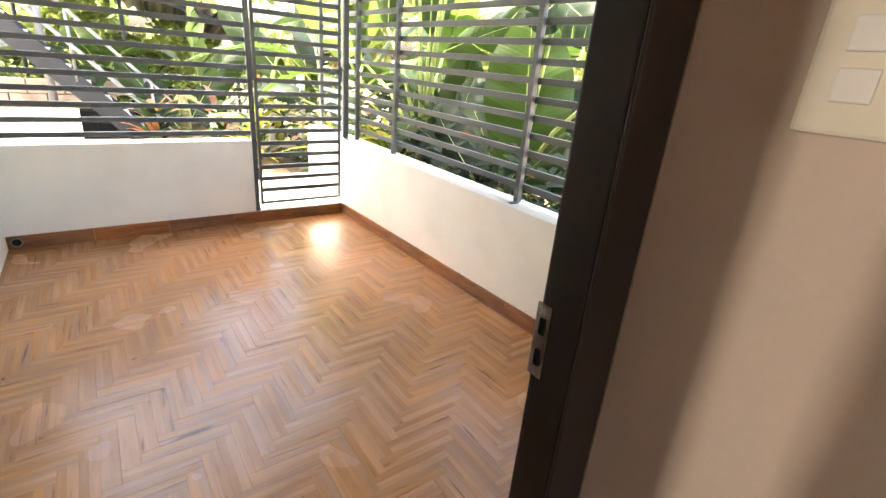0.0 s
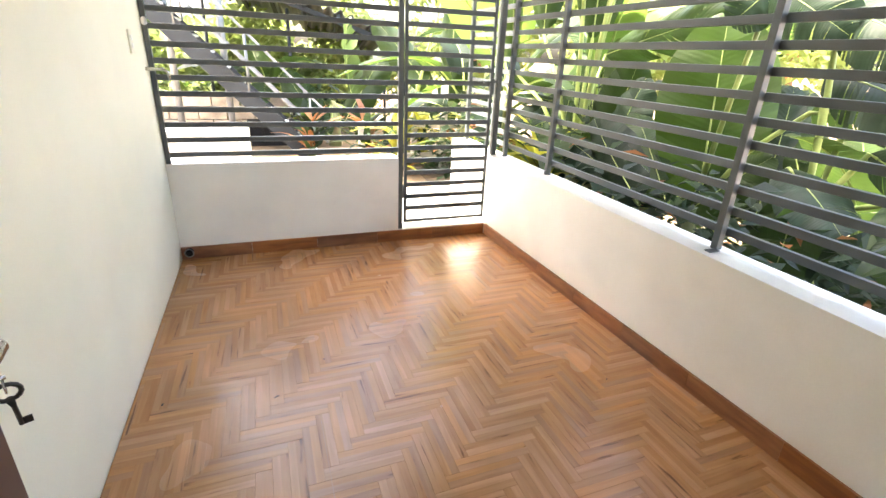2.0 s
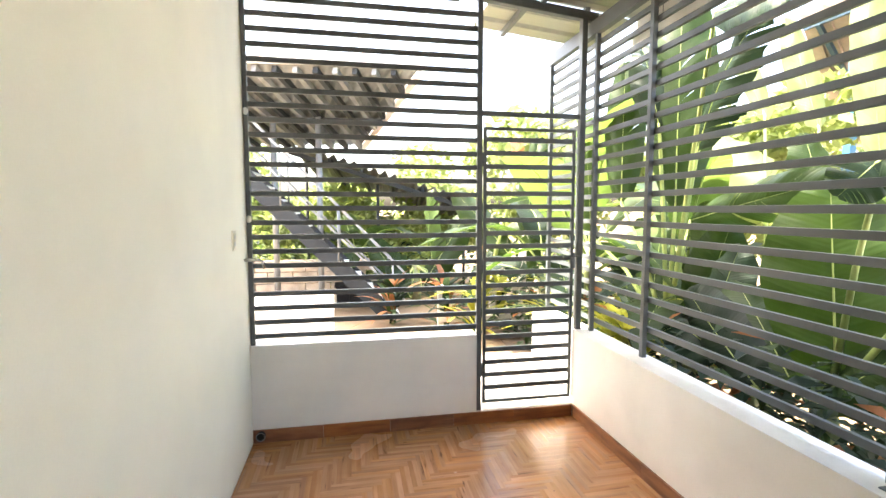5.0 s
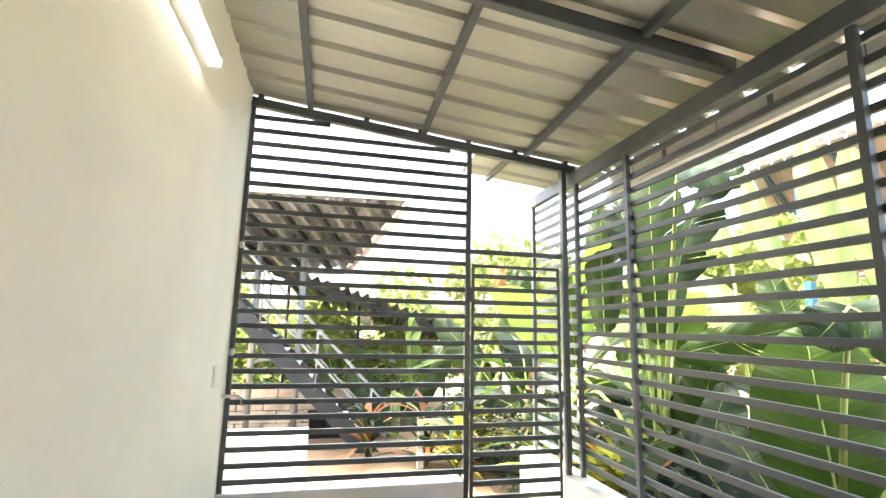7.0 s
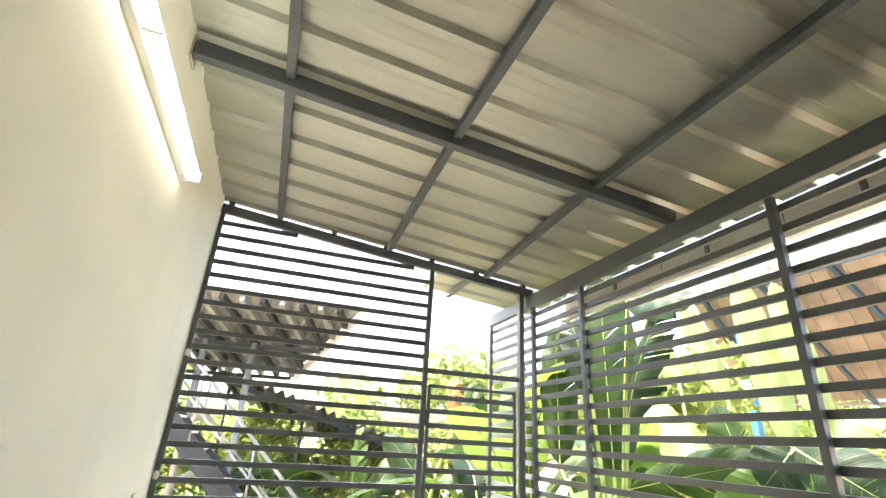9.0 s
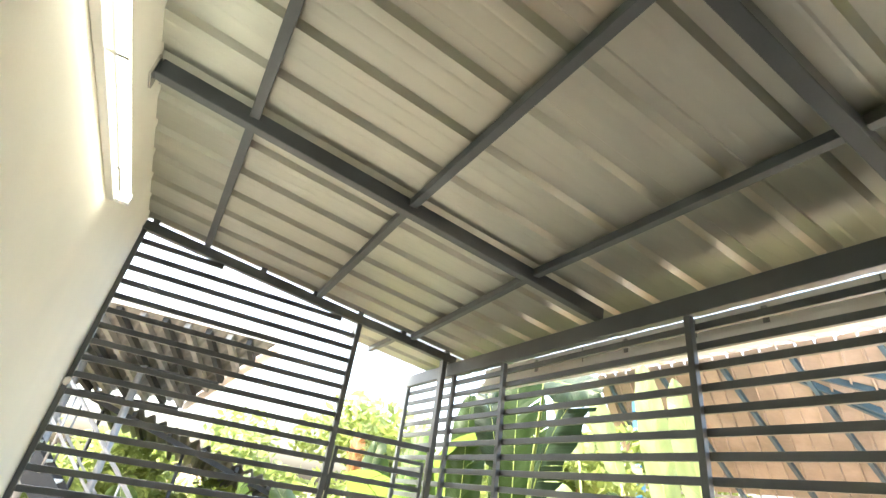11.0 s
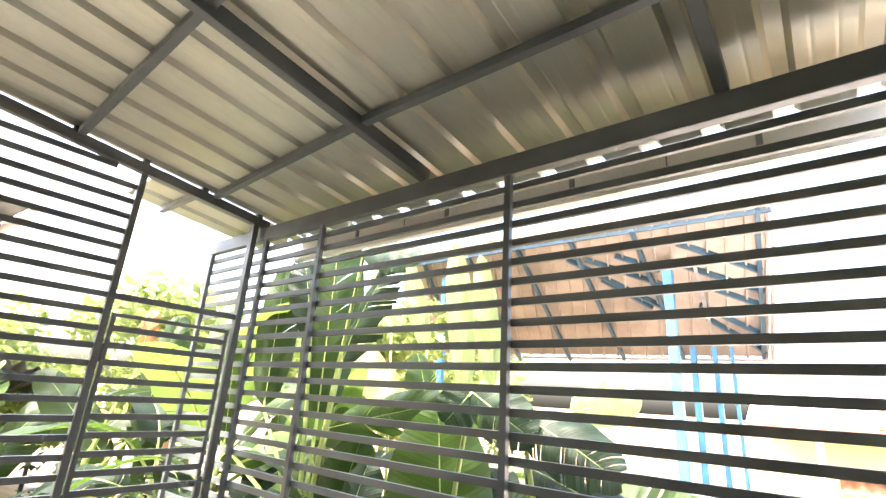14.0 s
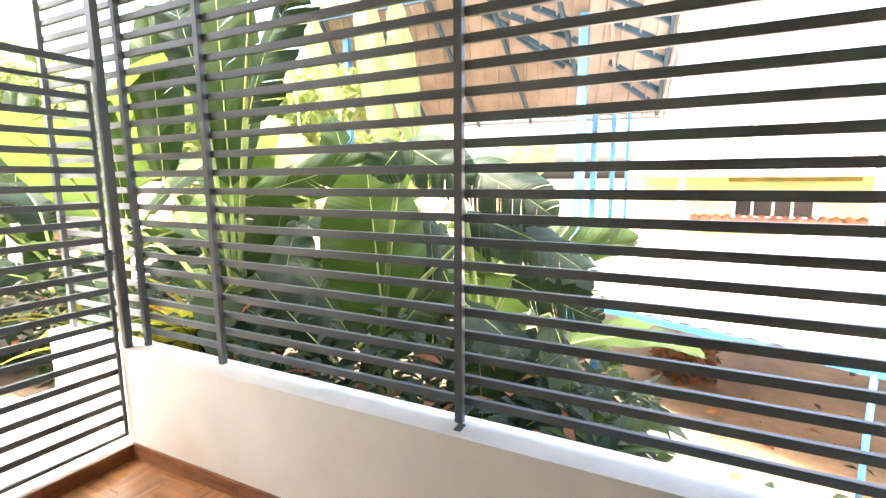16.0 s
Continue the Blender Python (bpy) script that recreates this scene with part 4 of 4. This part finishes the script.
for i, (x, y, zc, s) in enumerate(((-3.0, 11, 1.6, 1.3), (0.2, 10.5, 0.7, 1.2), (3.0, 11.5, 1.0, 1.3), (6.0, 9.0, 2.0, 1.3), (-6.5, 12, 2.4, 1.6), (8.5, 5.5, 2.0, 1.2), (1.6, 8.5, 0.6, 0.9), (-1.6, 8.8, 0.8, 0.9), (18, 9, 2.5, 2.0))):
    gz = ground_z(x, y)
    t = thing("tree", "leafy yellow-green garden tree in the sun", "tree", group="garden trees", at=(x, y, gz))
    h = zc - gz
    part("trunk", rod([(0, 0, -0.05), (0.05, 0.02, h * 0.5), (0.02, 0.08, h)], [0.11 * s, 0.08 * s, 0.05 * s], 9), BRICKRED, t)
    for a in range(4):
        part("limb", rod([(0.03, 0.03, h * 0.6), (0.6 * s * math.cos(a * 1.6), 0.6 * s * math.sin(a * 1.6), h + 0.5 * s)], [0.05 * s, 0.015 * s], 6), BRICKRED, t)
    o = mesh_part("crown", CROWNS[i % 2], [], t)
    o.matrix_basis = pose(0, 0, h + 0.3 * s, 0, 0, i * 71) @ Matrix.Diagonal((s, s, s * 0.8, 1))


# ---- steel stair behind the back grille ----
st = thing("outdoor_stair", "steel outdoor stair darkened for shade, with thin handrails", "stair")
A, B = Vector((1.42, 4.0, -0.32)), Vector((-1.45, 4.0, 2.64))
d = B - A
for y in (0, 0.85):
    part("stringer", bar(A + Vector((0, y, 0)), B + Vector((0, y, 0)), 0.05, 0.24), STAIR_STEEL, st)
NST = 15
for i in range(1, NST):
    p = A + d * (i / NST)
    part("tread", box(p.x - 0.14, 4.03, p.z + 0.02, p.x + 0.12, 4.82, p.z + 0.05, 0.004), WHITE_METAL, st, "pale tread")
for y in (-0.03, 0.88):
    for up in (0.42, 0.85):
        part("handrail", bar(A + Vector((0.05, y, up)), B + Vector((0.05, y, up)), 0.03, 0.03), GREYPOLE, st)
    for f in (0.08, 0.36, 0.64, 0.92):
        p = A + d * f + Vector((0.05, y, 0))
        part("baluster", rod([p, p + Vector((0, 0, 0.87))], 0.014, 8), GREYPOLE, st)
for x, y, top in ((-0.58, 4.9, 3.03), (0.125, 4.9, 3.05), (-1.9, 4.9, 3.0)):
    t = thing("steel_post", "round grey steel post under the stair roof", "post", group="stair posts", at=(x, y, ground_z(x, y)))
    part("shaft", rod([(0, 0, -0.02), (0, 0, top - ground_z(x, y))], 0.05, 12), GREYPOLE, t)
    part("base_plate", box(-0.09, -0.09, 0, 0.09, 0.09, 0.015, 0.002), GREYPOLE, t)


def wavy_sheet(u, v, origin, pitch=0.16, amp=0.025, thick=0.006):
    """A corrugated sheet spanned by u (across the waves) and v (along them)."""
    u, v, o = Vector(u), Vector(v), Vector(origin)
    nrm = u.cross(v).normalized()
    if nrm.z < 0:
        nrm = -nrm
    bm = bmesh.new()
    n = max(8, int(u.length / pitch * 6))
    rows = []
    for off in (0, thick):
        for t in (0, 1):
            rows.append([bm.verts.new(o + u * (i / n) + v * t + nrm * (amp * math.sin(2 * math.pi * u.length * i / n / pitch) + off)) for i in range(n + 1)])
    for i in range(n):
        bm.faces.new((rows[0][i], rows[0][i + 1], rows[1][i + 1], rows[1][i])).smooth = True
        bm.faces.new((rows[2][i], rows[3][i], rows[3][i + 1], rows[2][i + 1])).smooth = True
        bm.faces.new((rows[0][i], rows[2][i], rows[2][i + 1], rows[0][i + 1]))
        bm.faces.new((rows[1][i], rows[1][i + 1], rows[3][i + 1], rows[3][i]))
    bmesh.ops.recalc_face_normals(bm, faces=bm.faces[:])
    return bm


def quad_sheet(a, b, c, d, pitch, amp):
    """A corrugated sheet between the edges a-b and d-c, waves running from one to the other."""
    a, b, c, d = (Vector(p) for p in (a, b, c, d))
    n = int((b - a).length / pitch * 6)
    bm = bmesh.new()
    rows = []
    for off in (0, 0.008):
        for p, q in ((a, b), (d, c)):
            rows.append([bm.verts.new(p.lerp(q, i / n) + Vector((0, 0, amp * math.sin(2 * math.pi * i / 6) + off))) for i in range(n + 1)])
    for i in range(n):
        bm.faces.new((rows[0][i], rows[0][i + 1], rows[1][i + 1], rows[1][i])).smooth = True
        bm.faces.new((rows[2][i], rows[3][i], rows[3][i + 1], rows[2][i + 1])).smooth = True
        bm.faces.new((rows[0][i], rows[2][i], rows[2][i + 1], rows[0][i + 1]))
        bm.faces.new((rows[1][i], rows[1][i + 1], rows[3][i + 1], rows[3][i]))
    bmesh.ops.recalc_face_normals(bm, faces=bm.faces[:])
    return bm


def canopy_z(x, y):
    return 3.54 + 0.022 * (x - 1.0) - 0.285 * (y - 3.6)


def canopy_at(x, y, drop=0.0):
    return Vector((x, y, canopy_z(x, y) - drop))


cn = thing("stair_canopy", "weathered grey corrugated canopy over the stair", "canopy")
part("sheet", quad_sheet(canopy_at(-3.0, 3.6), canopy_at(1.62, 3.6), canopy_at(0.85, 6.2), canopy_at(-3.0, 6.2), 0.2, 0.022), TIN_GREY, cn)
for i in range(17):
    x = -3.0 + 0.265 * i
    run = min(2.55, (1.58 - x) / 0.656)
    if run > 0.25:
        part("rafter", bar(canopy_at(x, 3.62, 0.075), canopy_at(x + 0.36 * run, 3.6 + run, 0.075), 0.07, 0.09), (STAIR_STEEL, GREYPOLE)[i % 2], cn)
for y in (4.9, 6.1):
    part("purlin", bar(canopy_at(-3.0, y, 0.15), canopy_at(1.55 - 0.296 * (y - 3.6), y, 0.15), 0.06, 0.06), STAIR_STEEL, cn)
part("fascia", bar(canopy_at(-3.0, 3.585, -0.02), canopy_at(1.63, 3.585, -0.02), 0.02, 0.10), WHITE_METAL, cn, "pale scalloped edge flashing")
part("fascia", bar(canopy_at(1.64, 3.6, 0.06), canopy_at(0.87, 6.2, 0.06), 0.02, 0.18), TIN_PALE, cn)
lr = thing("lean_to_roof", "corrugated shed roof sloping down behind the stair", "roof")
part("sheet", wavy_sheet((3.7, 0, -1.12), (0.3, 3.2, -0.35), (-0.5, 6.0, 2.77), 0.2, 0.05), TIN_GREY, lr)
for f in (0.04, 0.2, 0.36, 0.52, 0.68, 0.84, 0.97):
    part("rafter", bar((-0.5 + 3.7 * f, 6.05, 2.70 - 1.12 * f), (-0.2 + 3.7 * f, 9.15, 2.35 - 1.12 * f), 0.06, 0.09), STAIR_STEEL, lr)
part("purlin", bar((-0.5, 6.15, 2.62), (3.2, 6.15, 1.50), 0.05, 0.08), STAIR_STEEL, lr)
for x, z in ((-0.2, 2.45), (1.15, 2.04), (2.9, 1.5)):
    part("post", rod([(x, 6.3, -0.15), (x, 6.3, z)], 0.03, 10), STAIR_STEEL, lr)

# beige block wall, black tank, pole among the plants
bw = tagged(thing("block_wall", "low wall of pale beige blocks beyond the stair", "wall"), kind="structure")
for r in range(4):
    for i in range(9):
        x0 = -2.9 + i * 0.42 + (0.21 if r % 2 else 0)
        part("block", box(x0 + 0.006, 5.3, -0.13 + r * 0.2, x0 + 0.41, 5.5 + 0.01 * ((i * 7 + r * 3) % 3), 0.06 + r * 0.2, 0.008), BLOCK, bw)
tk = thing("water_trough", "low black plastic water trough behind the stair", "trough", at=(0.86, 5.11, -0.13))
bm = box(-0.5, -0.155, 0, 0.5, 0.155, 0.36, 0.02)
part("body", bm, RUBBER, tk)
part("rim", box(-0.53, -0.175, 0.345, 0.53, 0.175, 0.40, 0.012), RUBBER, tk)
for x in (-0.3, 0.0, 0.3):
    part("rib", box(x - 0.02, -0.17, 0.02, x + 0.02, -0.154, 0.34, 0.004), RUBBER, tk)
gp = thing("garden_pole", "pale grey concrete garden pole among the plants", "pole", at=(2.92, 2.9, ground_z(2.92, 2.9)))
part("shaft", rod([(0, 0, -0.02), (0, 0, 1.30)], 0.05, 12), CONCRETE, gp)
part("cap", rod([(0, 0, 1.30), (0, 0, 1.36)], [0.075, 0.06], 12), CONCRETE, gp)
fe = thing("garden_rail", "low pale concrete rail fence behind the gate", "fence", at=(1.76, 3.06, ground_z(1.76, 3.06)))
for z in (0.17, 0.58):
    part("rail", bar((0, 0, z), (1.6, 0, z), 0.06, 0.07, bevel=0.006), CONCRETE, fe)
for x in (0.06, 0.8, 1.52):
    part("post", box(x - 0.04, 0.032, -0.3, x + 0.04, 0.10, 0.64, 0.006), CONCRETE, fe)

# ---- far carport with blue posts ----
def rib_sheet(a, b, c, d, ribs):
    """A flat roof sheet between the edges a-b and d-c with narrow ribs that hang from it."""
    a, b, c, d = (Vector(p) for p in (a, b, c, d))
    prof = [(0.0, 0.0)]
    for i in range(ribs):
        prof += [((i + f) / ribs, h) for f, h in ((0.80, 0.0), (0.83, -0.07), (0.92, -0.07), (0.95, 0.0))]
    prof.append((1.0, 0.0))
    bm = bmesh.new()
    rows = [[bm.verts.new(p.lerp(q, f) + Vector((0, 0, h + off))) for f, h in prof] for off in (0, 0.01) for p, q in ((a, b), (d, c))]
    for i in range(len(prof) - 1):
        bm.faces.new((rows[0][i], rows[0][i + 1], rows[1][i + 1], rows[1][i]))
        bm.faces.new((rows[2][i], rows[3][i], rows[3][i + 1], rows[2][i + 1]))
        bm.faces.new((rows[0][i], rows[2][i], rows[2][i + 1], rows[0][i + 1]))
        bm.faces.new((rows[1][i], rows[1][i + 1], rows[3][i + 1], rows[3][i]))
    bmesh.ops.recalc_face_normals(bm, faces=bm.faces[:])
    return bm


cp = thing("carport", "open carport with a rusty pink roof on blue steel posts", "carport")
CN, CF = 5.03, 3.06                 # heights of the near and far edges
near0, near1, far1, far0 = Vector((9, 4.6, CN + 0.03)), Vector((9, -2.77, CN)), Vector((13, -2.2, CF)), Vector((13, 6.9, CF + 0.15))
part("roof_sheet", rib_sheet(near0, near1, far1, far0, 26), TIN_PINK, cp, "rusty pink ribbed sheet")
# pale waves added for the bright light along the near edge
part("bright_edge_strip", quad_sheet(near0 + Vector((-0.12, 0, 0.10)), near1 + Vector((-0.12, 0, 0.10)), near1 + Vector((0.1, 0, 0.03)), near0 + Vector((0.1, 0, 0.03)), 0.36, 0.05), TIN_PALE, cp, "pale scalloped strip standing in for light at the roof edge")
part("eave_beam", bar(near0 + Vector((0.1, 0, -0.12)), near1 + Vector((0.1, 0, -0.12)), 0.06, 0.07), BLUE_DARK, cp)
part("eave_beam", bar(far0 + Vector((-0.1, 0, -0.1)), far1 + Vector((-0.1, 0, -0.1)), 0.07, 0.06), TIN_PINK, cp)
for y0, y1 in ((4.3, 5.9), (3.0, 3.75), (1.72, 2.24), (0.54, 0.82), (-0.65, -0.55), (-2.6, -2.1)):
    part("rafter", bar((9.05, y0, CN - 0.10), (12.95, y1, CF - 0.06), 0.07, 0.10), BLUE_DARK, cp)
for a, b in (((9.6, 0.83, 4.71), (11.35, -0.69, 3.84)), ((9.66, 0.46, 4.67), (10.57, -0.77, 4.22)), ((9.66, -0.14, 4.67), (10.17, -0.82, 4.42)),
             ((10.27, 0.35, 4.38), (11.21, -0.37, 3.91)), ((9.54, -1.29, 4.72), (10.43, -2.45, 4.28)), ((10.8, -1.65, 4.10), (11.34, -2.34, 3.83)),
             ((11.64, -1.33, 3.69), (12.77, -2.18, 3.13)), ((11.2, -1.3, 3.9), (12.2, -2.2, 3.4)), ((10.1, -1.25, 4.45), (10.95, -2.4, 4.02))):
    part("brace", bar(a, b, 0.07, 0.10), BLUE_DARK, cp)
part("brace", bar((9.9, -1.47, 4.5), (12.0, -1.32, 3.46), 0.06, 0.06), GREYPOLE, cp, "pale steel tube")
for x, y, w in ((9.9, -1.02, 0.08), (12.5, -0.84, 0.065), (12.5, -1.26, 0.05), (12.5, -1.58, 0.035), (9.6, 4.02, 0.07)):
    part("post", box(x - w, y - w, -1.2, x + w, y + w, CN - (x - 9) * 0.492 - 0.09, 0.01), BLUE, cp)
part("barge_board", bar(near1 + Vector((0, -0.05, 0)), far1 + Vector((0, -0.05, 0)), 0.05, 0.26), TIN_PINK, cp)

# concrete apron, its shade put into the colour
bm = bmesh.new()
edge = ((5.24, -1.75), (7.01, -2.34), (6.12, -3.19), (5.64, -3.46), (5.04, -3.76))
rows = [[bm.verts.new((x, y, z)) for x, y in edge] for z in (-1.3, -1.07)]
bm.faces.new(rows[1])
bm.faces.new(rows[0][::-1])
for i in range(5):
    bm.faces.new((rows[0][i], rows[0][i - 1], rows[1][i - 1], rows[1][i]))
bmesh.ops.recalc_face_normals(bm, faces=bm.faces[:])
structure("path", bm, KERB, "concrete apron darkened for shade beside the garden bed", "path")
gp2 = thing("blue_post", "blue painted steel post at the edge of the garden", "post", at=(5.29, -2.11, -1.08))
part("shaft", box(-0.04, -0.04, -0.02, 0.04, 0.04, 0.95, 0.004), BLUE, gp2)
part("white_batten", box(-0.05, 0.05, 0.0, 0.03, 0.12, 0.62, 0.004), WHITE_METAL, gp2, "short white batten")
# ---- low shed roof, far house, street lamp ----
sh = thing("shed_roof", "pale sunlit sheet roof with a blue edge below the porch", "roof")
part("sheet", quad_sheet((7.0, -1.1, 0.08), (4.6, -5.2, 0.24), (10.5, -9.0, 0.75), (11.0, -1.0, 0.45), 0.2, 0.012), TIN_PALE, sh)
part("edge_beam", bar((7.0, -1.1, 0.03), (4.6, -5.2, 0.19), 0.04, 0.06), BLUE, sh, "blue steel edge beam")
for f in (0.1, 0.74):
    part("post", rod([(7.0 - 2.4 * f, -1.1 - 4.1 * f, -1.2), (7.0 - 2.4 * f, -1.1 - 4.1 * f, 0.02 + 0.16 * f)], 0.024, 10), BLUE, sh)

hs = thing("far_house", "lime-green house with white window frames behind the carport", "house")
part("wall", box(18.0, -16, -1.2, 18.3, -1.6, 1.75), HOUSE, hs)
part("roof", quad_sheet((16.6, -1.2, 1.70), (16.6, -16.5, 1.70), (19.6, -16.5, 2.75), (19.6, -1.2, 2.75), 0.3, 0.02), TIN_PALE, hs)
part("fascia", box(16.58, -16.5, 1.58, 16.64, -1.2, 1.68, 0.004), BRICKRED, hs)
part("awning", wavy_sheet((0, 12.5, 0), (0.9, 0, 0.3), (17.05, -15.5, 0.12), 0.3, 0.04), BRICKRED, hs)
for y, wd in ((-5.2, 1.0), (-9.0, 0.9)):
    w_ = part("window", box(17.93, y - wd, 0.42, 17.99, y + wd, 1.08), DARKGLASS, hs)
    for y2 in (-wd - 0.03, -wd / 2, -0.03, wd / 2, wd - 0.03):
        part("window_frame", box(17.9, y + y2, 0.40, 17.985, y + y2 + 0.07, 1.10), WHITE_METAL, w_)
    part("window_sill", box(17.85, y - wd - 0.1, 0.34, 17.99, y + wd + 0.1, 0.40), WHITE_METAL, w_)
# the overhang's shade, painted as an olive strip on the wall
part("band", box(17.9, -7.2, 1.45, 17.99, -4.0, 1.74, 0.004), OLIVE, hs, "dark olive strip standing in for the eave's shade")
for y in (-2.72, -7.4):
    part("veranda_post", box(16.9, y - 0.08, -1.2, 17.05, y + 0.08, 1.66), WHITE_METAL, hs)
fh = thing("far_house", "pale house with a dark ribbed roof edge in the distance", "house")
part("wall", box(22.2, -7.6, -1.2, 22.6, -5.0, 4.3), TIN_PALE, fh)
part("roof", quad_sheet((21.8, -5.0, 4.42), (21.8, -7.7, 4.46), (24.0, -7.7, 5.0), (24.0, -5.0, 5.0), 0.22, 0.05), TIN_GREY, fh)
sl = thing("street_lamp", "dark street lamp head on a thin pole", "street lamp", at=(9.0, -5.05, -1.2))
part("pole", rod([(0, 0, 0), (0, 0, 5.05), (0, 0.3, 5.37), (0, 0.7, 5.41)], 0.035, 10), GREYPOLE, sl)
part("head", rod([(0, 0.75, 5.47), (0, 0.75, 5.39), (0, 0.75, 5.32), (0, 0.75, 5.15)], [0.06, 0.24, 0.17, 0.15], 16), STEEL, sl)

# ---- floor: strips in herringbone ----
FLOOR_Z = 0.008
FALL = 0.0175        # the floor falls towards the gate, most along the garden wall


def floor_h(x, y):
    return FLOOR_Z - FALL * y * x / W

floor = structure("floor", box(XL + 0.002, YD + 0.002, -0.3, W - 0.002, -0.002, FLOOR_Z - 0.004), GROUT, "worn lacquered herringbone parquet floor", "floor")
SW, SLN = 0.056, 0.28


def clipped(x0, y0, x1, y1):
    return max(x0, XL + 0.004), max(y0, YD + 0.004), min(x1, W - 0.004), min(y1, -0.006)


strips = []
for b in range(-16, 17):
    for a in range(-110, 120):
        hx, hy = 0.11 + a * SW + b * SLN, -1.6 + a * SW - b * SLN
        for x0, y0, x1, y1, turn in ((hx, hy, hx + SLN, hy + SW, 0), (hx + SLN, hy + SW - SLN, hx + SLN + SW, hy + SW, 1)):
            c = clipped(x0, y0, x1, y1)
            if c[2] - c[0] > 0.012 and c[3] - c[1] > 0.012:
                strips.append((*c, turn))
cache = {}


def strip_geometry(length, width):
    g, e = 0.0001, 0.0004
    x, y = length / 2 - g, width / 2 - g
    verts = [(sx * x, sy * y, z) for z in (-0.004, -0.0005) for sx, sy in ((-1, -1), (1, -1), (1, 1), (-1, 1))]
    verts += [(sx * (x - e), sy * (y - e), 0) for sx, sy in ((-1, -1), (1, -1), (1, 1), (-1, 1))]
    faces = [(4 * r + i, 4 * r + (i + 1) % 4, 4 * r + 4 + (i + 1) % 4, 4 * r + 4 + i) for r in (0, 1) for i in range(4)] + [(8, 9, 10, 11)]
    return verts, faces


def strips_mesh(name, verts, faces, uvs):
    me = bpy.data.meshes.new(name)
    me.from_pydata(verts, [], faces)
    uv = me.uv_layers.new(name="UVMap")
    for loop in me.loops:
        uv.data[loop.index].uv = uvs[loop.vertex_index]
    me.materials.append(WOOD)
    return me


def strip_mesh(length, width):
    key = (round(length, 3), round(width, 3))
    if key not in cache:
        v, f = strip_geometry(*key)
        cache[key] = strips_mesh("strip", v, f, [(p[0], p[1]) for p in v])
    return cache[key]


rng = random.Random(7)
# the 300 strips nearest to the doorway are pieces of their own
strips.sort(key=lambda s: (s[0] - 0.9) ** 2 + (s[1] + 2.4) ** 2)
rest_v, rest_f, rest_uv = [], [], []
for i, (x0, y0, x1, y1, turn) in enumerate(strips):
    w, h = x1 - x0, y1 - y0
    cx, cy = (x0 + x1) / 2, (y0 + y1) / 2
    rx, ry = math.degrees(-FALL * cx / W) + rng.uniform(-0.04, 0.04), math.degrees(FALL * cy / W) + rng.uniform(-0.04, 0.04)
    m = pose(cx, cy, floor_h(cx, cy) + rng.uniform(-0.0003, 0.0002), rx, ry, 0) @ pose(0, 0, 0, 0, 0, 90 if turn else 0)
    if i < 300:
        o = new("strip", strip_mesh(h, w) if turn else strip_mesh(w, h))
        o.parent = floor
        o.matrix_basis = m
    else:
        v, f = strip_geometry(h, w) if turn else strip_geometry(w, h)
        k = len(rest_v)
        rest_v += [tuple(m @ Vector(p)) for p in v]
        rest_f += [tuple(k + q for q in face) for face in f]
        rest_uv += [(p[0], p[1]) for p in v]
o = new("strips", strips_mesh("strips", rest_v, rest_f, rest_uv))
o.parent = floor
tagged(o, kind="stuff")
part("seam", bar((0.69, YD + 0.01, floor_h(0.69, YD)), (0.69, -1.86, floor_h(0.69, -1.86)), 0.002, 0.0016), GROUT, floor, "dark open seam")

# skirting boards, in lengths
sk = tagged(thing("baseboard", "reddish-brown wooden skirting along the low walls", "skirting"), kind="structure")


def skirting(x0, y0, x1, y1):
    n = max(1, round(max(x1 - x0, y1 - y0) / 0.42))
    for i in range(n):
        if x1 - x0 > y1 - y0:
            a, b = x0 + (x1 - x0) * i / n, x0 + (x1 - x0) * (i + 1) / n
            w, d, c, t = b - a - 0.001, y1 - y0, ((a + b) / 2, (y0 + y1) / 2), 0
        else:
            a, b = y0 + (y1 - y0) * i / n, y0 + (y1 - y0) * (i + 1) / n
            w, d, c, t = b - a - 0.001, x1 - x0, ((x0 + x1) / 2, (a + b) / 2), 90
        o = part("skirting_piece", box(-w / 2, -d / 2, -0.044, w / 2, d / 2, 0.044, 0.002), SKIRT, sk)
        o.matrix_basis = pose(*c, floor_h(*c) + 0.044, math.degrees(-FALL * c[0] / W) if t else 0, 0, 0) @ pose(0, 0, 0, 0, 0, t)


skirting(XL + 0.004, -0.014, W - 0.016, -0.001)
skirting(W - 0.014, YD + 0.01, W - 0.001, -0.016)

chips = random.Random(21)
for i, (x, y) in enumerate(((0.53, -1.66), (0.09, -1.57), (1.30, -1.2), (1.7, -0.9), (0.75, -1.45), (1.95, -2.0))):
    a = chips.uniform(0, 180)
    bm = box(-0.014, -0.0025, -0.0004, 0.014, 0.0025, 0.0006, 0.0)
    o = part("chip", bm, RUBBER, floor, "dark chip in the wood")
    o.matrix_basis = pose(x, y, floor_h(x, y) + 0.0008, 0, 0, a) @ Matrix.Diagonal((chips.uniform(0.3, 1), chips.uniform(0.8, 1.6), 1, 1))
